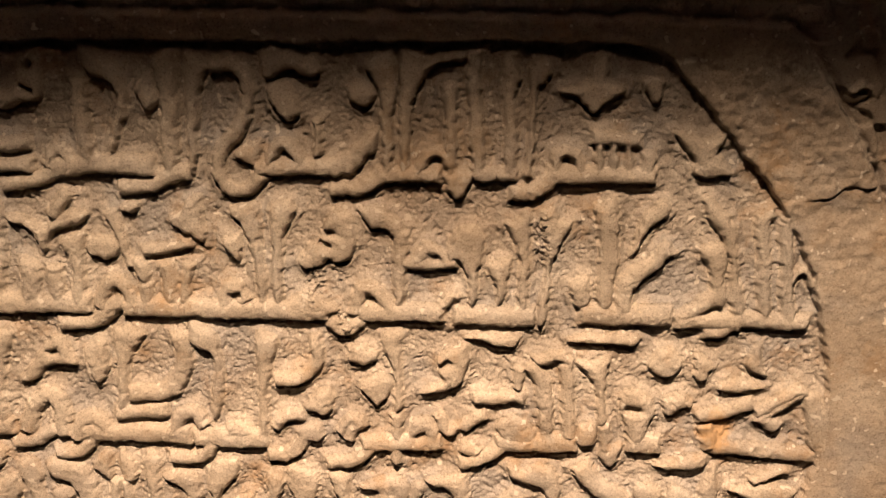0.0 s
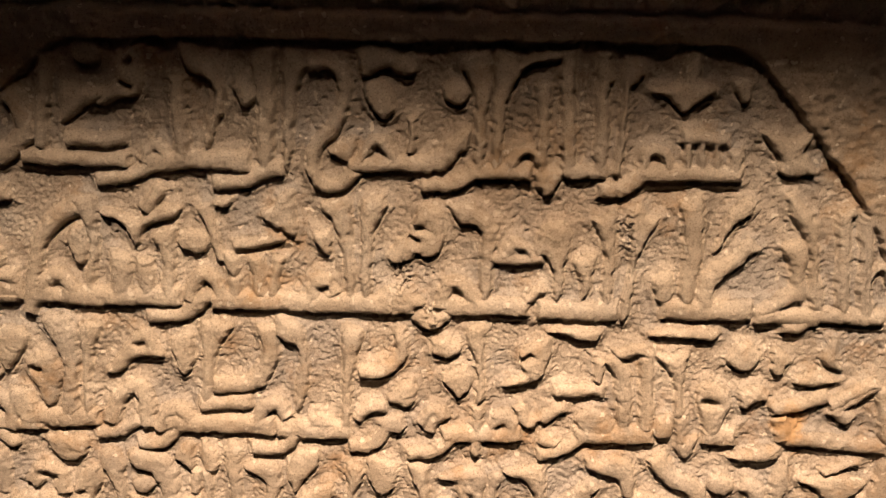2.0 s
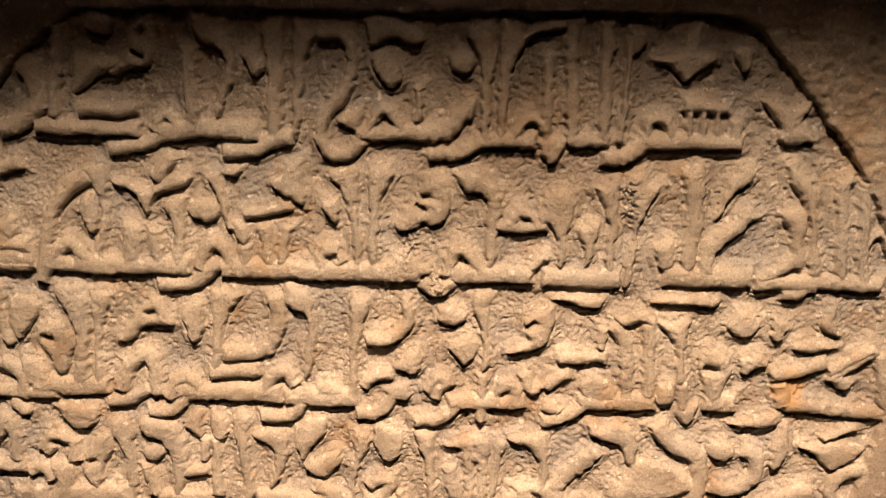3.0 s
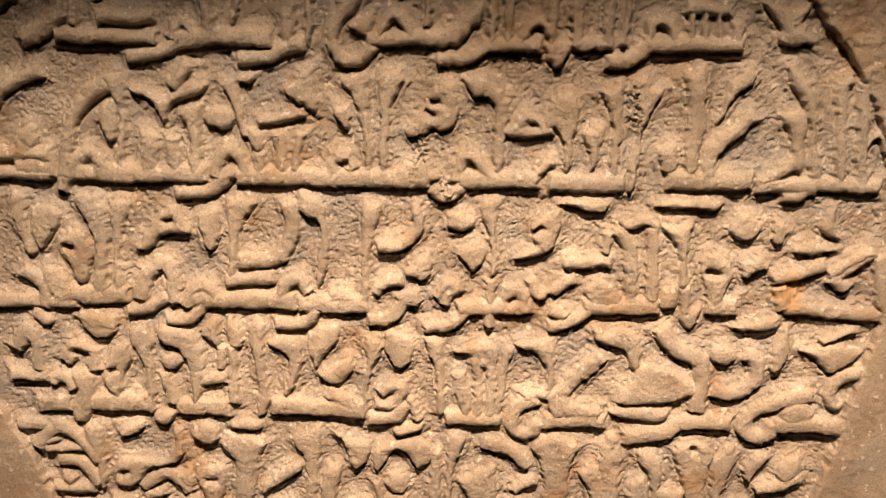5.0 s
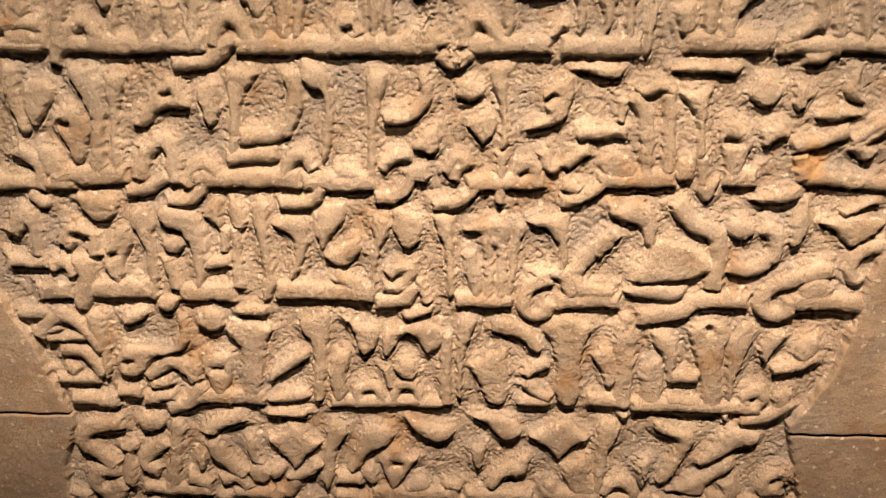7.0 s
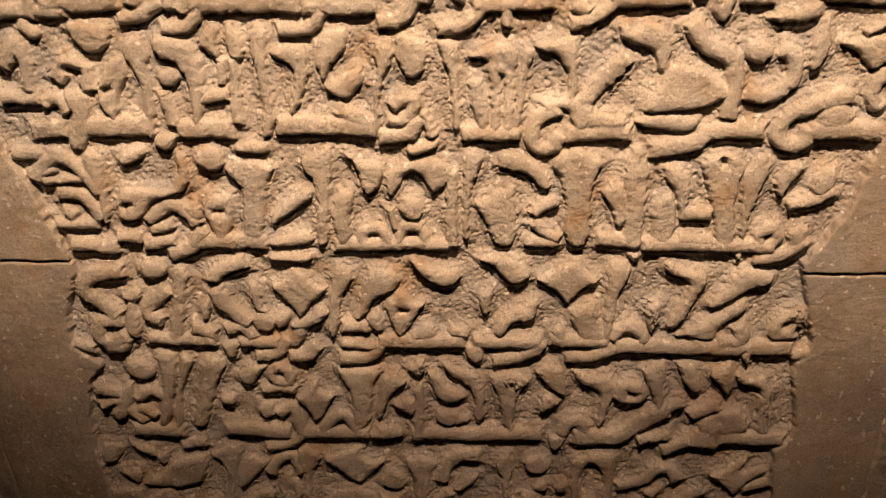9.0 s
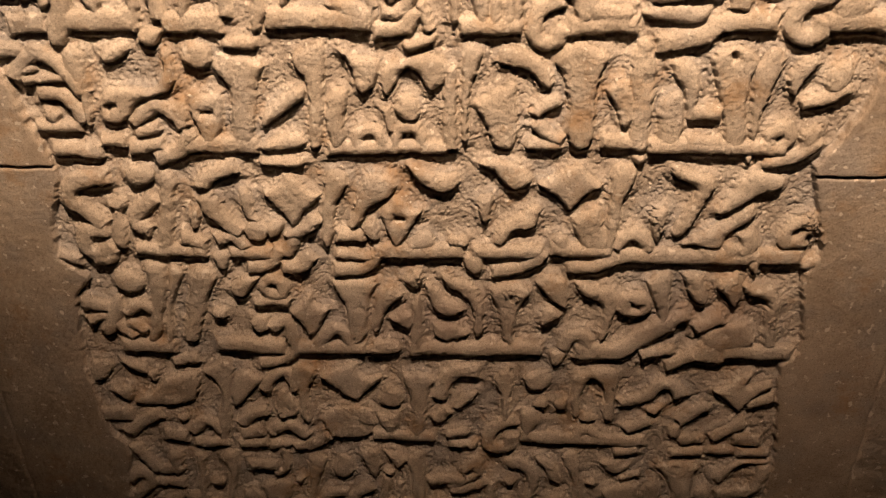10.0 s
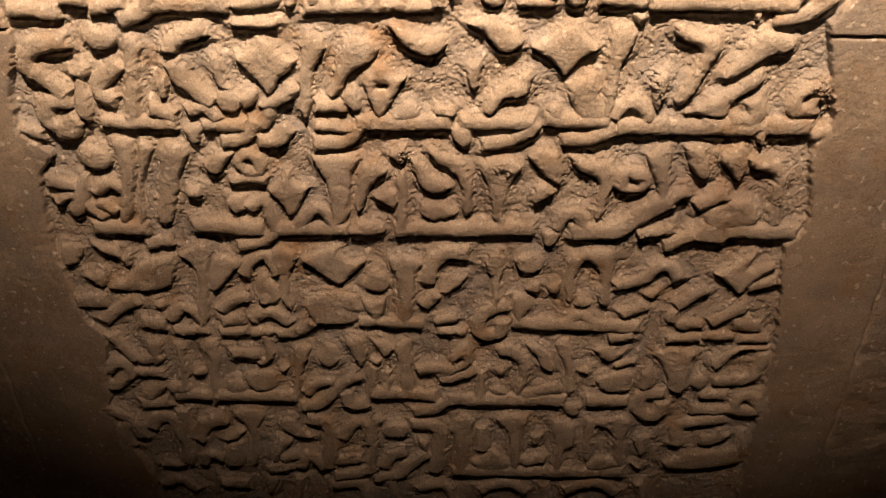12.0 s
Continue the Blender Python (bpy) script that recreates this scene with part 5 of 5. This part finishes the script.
gouge(bar(2.0, (42.2, 113.9), (45.7, 115.7)), bar(2.5, (51.6, 146.9), (54.9, 149.9)), bar(3.5, (130, 130.3), (132.9, 129.9)), bar(3.4, (-160, 80.1), (-156.1, 79.4)), bar(2.3, (-145.9, 71.1), (-142.2, 72.7)), bar(3.2, (-146.3, 14.3), (-144, 14.9)), bar(2.0, (-104, 11.8), (-98.5, 11.9)), bar(2.1, (131.4, 41.1), (131.6, 38.1)), bar(2.0, (155.5, 1.6), (157.8, 3.1)), bar(2.5, (-17.3, -42.1), (-13.6, -42.7)))
gouge(bar(2.0, (120.1, -56.8), (128.5, -57.3)), bar(3.6, (173.6, -46.6), (175.2, -45.3)), bar(3.7, (24.1, -112.5), (35.1, -111.7)), bar(2.0, (100.6, -90.8), (103.9, -91.4)), bar(2.2, (17.6, -208.5), (20.8, -206.3)))

# crumbling spots
crumble(bar(5.6, (89.3, 210.9), (91.9, 194.7)), bar(6.8, (1.7, 186.8), (2.1, 179.5)), bar(6.0, (11.9, 167.5), (13.5, 163.8)))
crumble(bar(5.2, (38.8, -83), (41.7, -84.7)), bar(5.9, (104.2, -129), (108.1, -123.1)), bar(4.6, (-7.2, -75.4), (-5.9, -80.6)), bar(3.9, (171, -95.6), (171, -101)), bar(5.8, (176.1, -36.8), (184.3, -52.6)), bar(4.9, (103.9, -35), (109.2, -47.7)))
crumble(bar(4.8, (-91.6, -163.3), (-83, -166.9)), bar(4.3, (-62.9, -176.1), (-58.9, -181.9)), bar(3.7, (-20.6, -207.5), (-19.2, -211.7)))

# the sunk field: octagonal above, narrower below the joint
FIELD = [(-126, 276.5), (125, 278), (134, 273), (156, 248), (177, 224), (194, 194), (207, 147), (206, 110), (200, 70), (192, 17),
         (176, -10), (176, -15), (187, -58), (180, -71), (188, -115), (178, -127), (187, -185), (187, -242), (188, -292), (188, -345),
         (-172, -345), (-171, -307), (-187, -258), (-175, -195), (-185, -179), (-189, -130), (-185, -92), (-174, -79), (-188, -67), (-186, -47),
         (-177, -18), (-183, -1), (-191, 29), (-208, 60), (-222, 120), (-218, 180), (-200, 215), (-148, 260), (-138, 269)]
field = inside_leaf(PX, PZ, softened(FIELD, True, 1, 0.12))
# the outer edge of the flat frame, beyond which a worn ornamental band runs
FRAME = [(-190, 288), (174, 288), (184, 276), (212, 233), (236, 180), (240, 60), (233, -60), (231, -150), (231, -345), (-240, -345),
         (-241, -180), (-245, -60), (-250, 60), (-248, 180), (-205, 278)]
frame_in = inside_leaf(PX, PZ, softened(FRAME, True, 1, 0.15))


def step(a, b, v):
    t = np.clip((v - a) / (b - a), 0, 1)
    return t * t * (3 - 2 * t)


n_big, n_mid, n_small, n_tiny, grit = rough(40), rough(11), rough(3.2), rough(1.1), rough(0.36)
chips = np.clip(rough(5) - 1.4, 0, 2)
# ground: pitted and uneven, cut deeper in the middle of the wide gaps
DEEP = np.minimum(DEEP - 0.25, -POCKET)
LIFT = int(3.0 / STEP)
above = np.full_like(DEEP, -9.0)
for k in range(1, LIFT + 1):
    above[:-k] = np.maximum(above[:-k], DEEP[k:])
under = blurred(step(-0.3, 1.0, above), 0.9)
wide = np.maximum(step(-0.5, -4.5, DEEP), under)
ground = -RELIEF * (0.64 + 0.36 * wide) - 0.8 * step(-0.5, 1.0, POCKET) + 0.26 * n_mid + 0.12 * n_small + 0.12 * n_tiny + 0.16 * grit - 0.45 * np.clip(rough(1.5) - 0.55, 0, 2)
# letters: steep under their lower edges, sloping above, with worn, rounded backs
level = (0.35 * rng.standard_normal(len(LETTERS) + 1))[WHICH]
flank = blurred(step(-0.8 + 0.2 * under, 0.45, DEEP + 0.08 * n_small + 0.1 * n_tiny), 0.34)
back = -2.0 + 2.1 * (1 - np.exp(-np.maximum(DEEP, 0) / 1.3))
letter_top = back + 0.5 * level + 0.08 * n_small + 0.08 * n_tiny + 0.07 * grit + 0.2 * n_mid - 0.45 * chips
h = ground + (letter_top - ground) * flank
h = h - 0.75 * step(-0.6, 0.7, VEIN)
# flat frame round the field
edge = step(-0.6, 0.6, -field + 0.2 * n_small)
upper = step(150, 260, gz)[:, None] * np.ones((1, NX))
face = 0.3 + 0.25 * n_big + 0.06 * n_small + 0.02 * n_tiny - (0.25 + 0.8 * upper) * chips * 0.6 + 0.02 * grit + upper * (0.45 * n_mid + 0.22 * n_small + 0.1 * n_tiny)
face = face - 0.6 * np.exp(-np.maximum(-field, 0) / 1.0)
# broken lip of the frame's upper corner
lip = gz[:, None] - 226 - 0.25 * (gx[None, :] - 200) + 2.0 * n_mid
face = face - 1.5 * step(0.5, -0.5, lip) * step(-26, -8, lip) * step(184, 194, gx)[None, :]
# joint between the upper and the lower frame, with a slight step
joint = gz[:, None] + 16.3 + 0.25 * n_mid
face = face - 2.6 * np.exp(-(joint / 0.75) ** 2) - 0.7 * step(1.0, -1.0, joint)
# groove and worn band outside the frame
corner = step(170, 215, gz)[:, None]
groove = -(1.3 + 2.4 * corner) * np.exp(-(frame_in / (0.8 + 0.7 * corner)) ** 2)
band = -0.7 + corner * (2.8 * step(-0.1, 0.35, rough(6)) - 2.4) + 0.35 * n_mid + 0.12 * n_small + 0.08 * n_tiny
outer = step(1.0, -1.0, frame_in)
outer_lettered = step(-0.8, 1.1, DEEP) * outer
face = face * (1 - outer) + (band + 3.0 * outer_lettered) * outer + groove
h = np.maximum(h * (1 - edge) + face * edge, np.where((DEEP > 0) & (edge > 0.5) & (outer < 0.5), h, -99))
# crumbs
h = h + step(-1.5, 1.5, CRUMBLY) * (0.55 * np.abs(rough(0.6)) * np.sign(n_tiny) + 0.3 * grit + 0.5)
# the rim falls back to the block
rim = np.minimum(np.minimum(gx - X0, X1 - STEP - gx)[None, :], np.minimum(gz - Z0, gz[-1] - gz)[:, None])
h = h - 10.0 * step(6.0, 0.0, rim) - 0.0

stele = new("stele")
stele.location = (0, 0, BASE)
tagged(stele, "tall sandy limestone slab carved with raised angular script", "stone slab")
block = box("block", (X0 / 1000, 0.0085, FOOT - BASE), (X1 / 1000, 0.138, 0.36), BORDER_STONE, stele, 0.004)

co = np.empty((NZ, NX, 3), np.float32)
co[..., 0] = gx[None, :] / 1000
co[..., 1] = -h / 1000
co[..., 2] = gz[:, None] / 1000
co = co.reshape(-1, 3)
jj, ii = np.meshgrid(np.arange(NZ - 1), np.arange(NX - 1), indexing="ij")
first = (jj * NX + ii).ravel()
QUADS = np.stack([first, first + 1, first + NX + 1, first + NX], 1)
corner_deep = DEEP.ravel()[QUADS]
pick = np.argmax(corner_deep, 1)
rows_ = np.arange(len(QUADS))
face_deep = corner_deep[rows_, pick]
face_letter = np.where(face_deep > -0.8, WHICH.ravel()[QUADS][rows_, pick], 0)
face_edge = edge.ravel()[QUADS].min(1)
face_outer = outer.ravel()[QUADS].max(1)
OUT, FRAME_ID, GROUND_ID = -3, -2, 0
face_id = np.where(face_letter > 0, face_letter, np.where(face_outer > 0.5, OUT, np.where(face_edge > 0.02, FRAME_ID, GROUND_ID)))


def patch(name, faces, material, label=""):
    """The faces of the carved surface that belong to one part, as one mesh."""
    used, back_ = np.unique(QUADS[faces], return_inverse=True)
    loops = back_.reshape(-1).astype(np.int32)
    n = len(loops) // 4
    me = bpy.data.meshes.new(name)
    me.vertices.add(len(used))
    me.vertices.foreach_set("co", co[used].ravel())
    me.loops.add(len(loops))
    me.loops.foreach_set("vertex_index", loops)
    me.polygons.add(n)
    me.polygons.foreach_set("loop_start", np.arange(n, dtype=np.int32) * 4)
    me.update(calc_edges=True)
    me.shade_smooth()
    me.materials.append(material)
    ob = new(name, me)
    ob.parent = stele
    return tagged(ob, label) if label else ob


order = np.argsort(face_id, kind="stable")
ids, starts = np.unique(face_id[order], return_index=True)
groups = dict(zip(ids.tolist(), np.split(order, starts[1:])))
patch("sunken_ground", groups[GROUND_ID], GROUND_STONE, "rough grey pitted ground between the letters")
patch("frame", groups[FRAME_ID], BORDER_STONE, "smooth flat stone frame with a fine joint")
patch("outer_band", groups[OUT], BORDER_STONE, "worn ornamental outer band")
LAST_PICKED = -76.0     # below this line the letters are too small to pick apart
small = []
for k, middle in enumerate(LETTERS, 1):
    if k not in groups:
        continue
    if middle[1] < LAST_PICKED:
        small.append(groups[k])
    else:
        patch("letter", groups[k], LETTER_STONE)
tagged(patch("small_lettering", np.concatenate(small), LETTER_STONE, "lowest lines of small crowded raised letters"), kind="stuff")
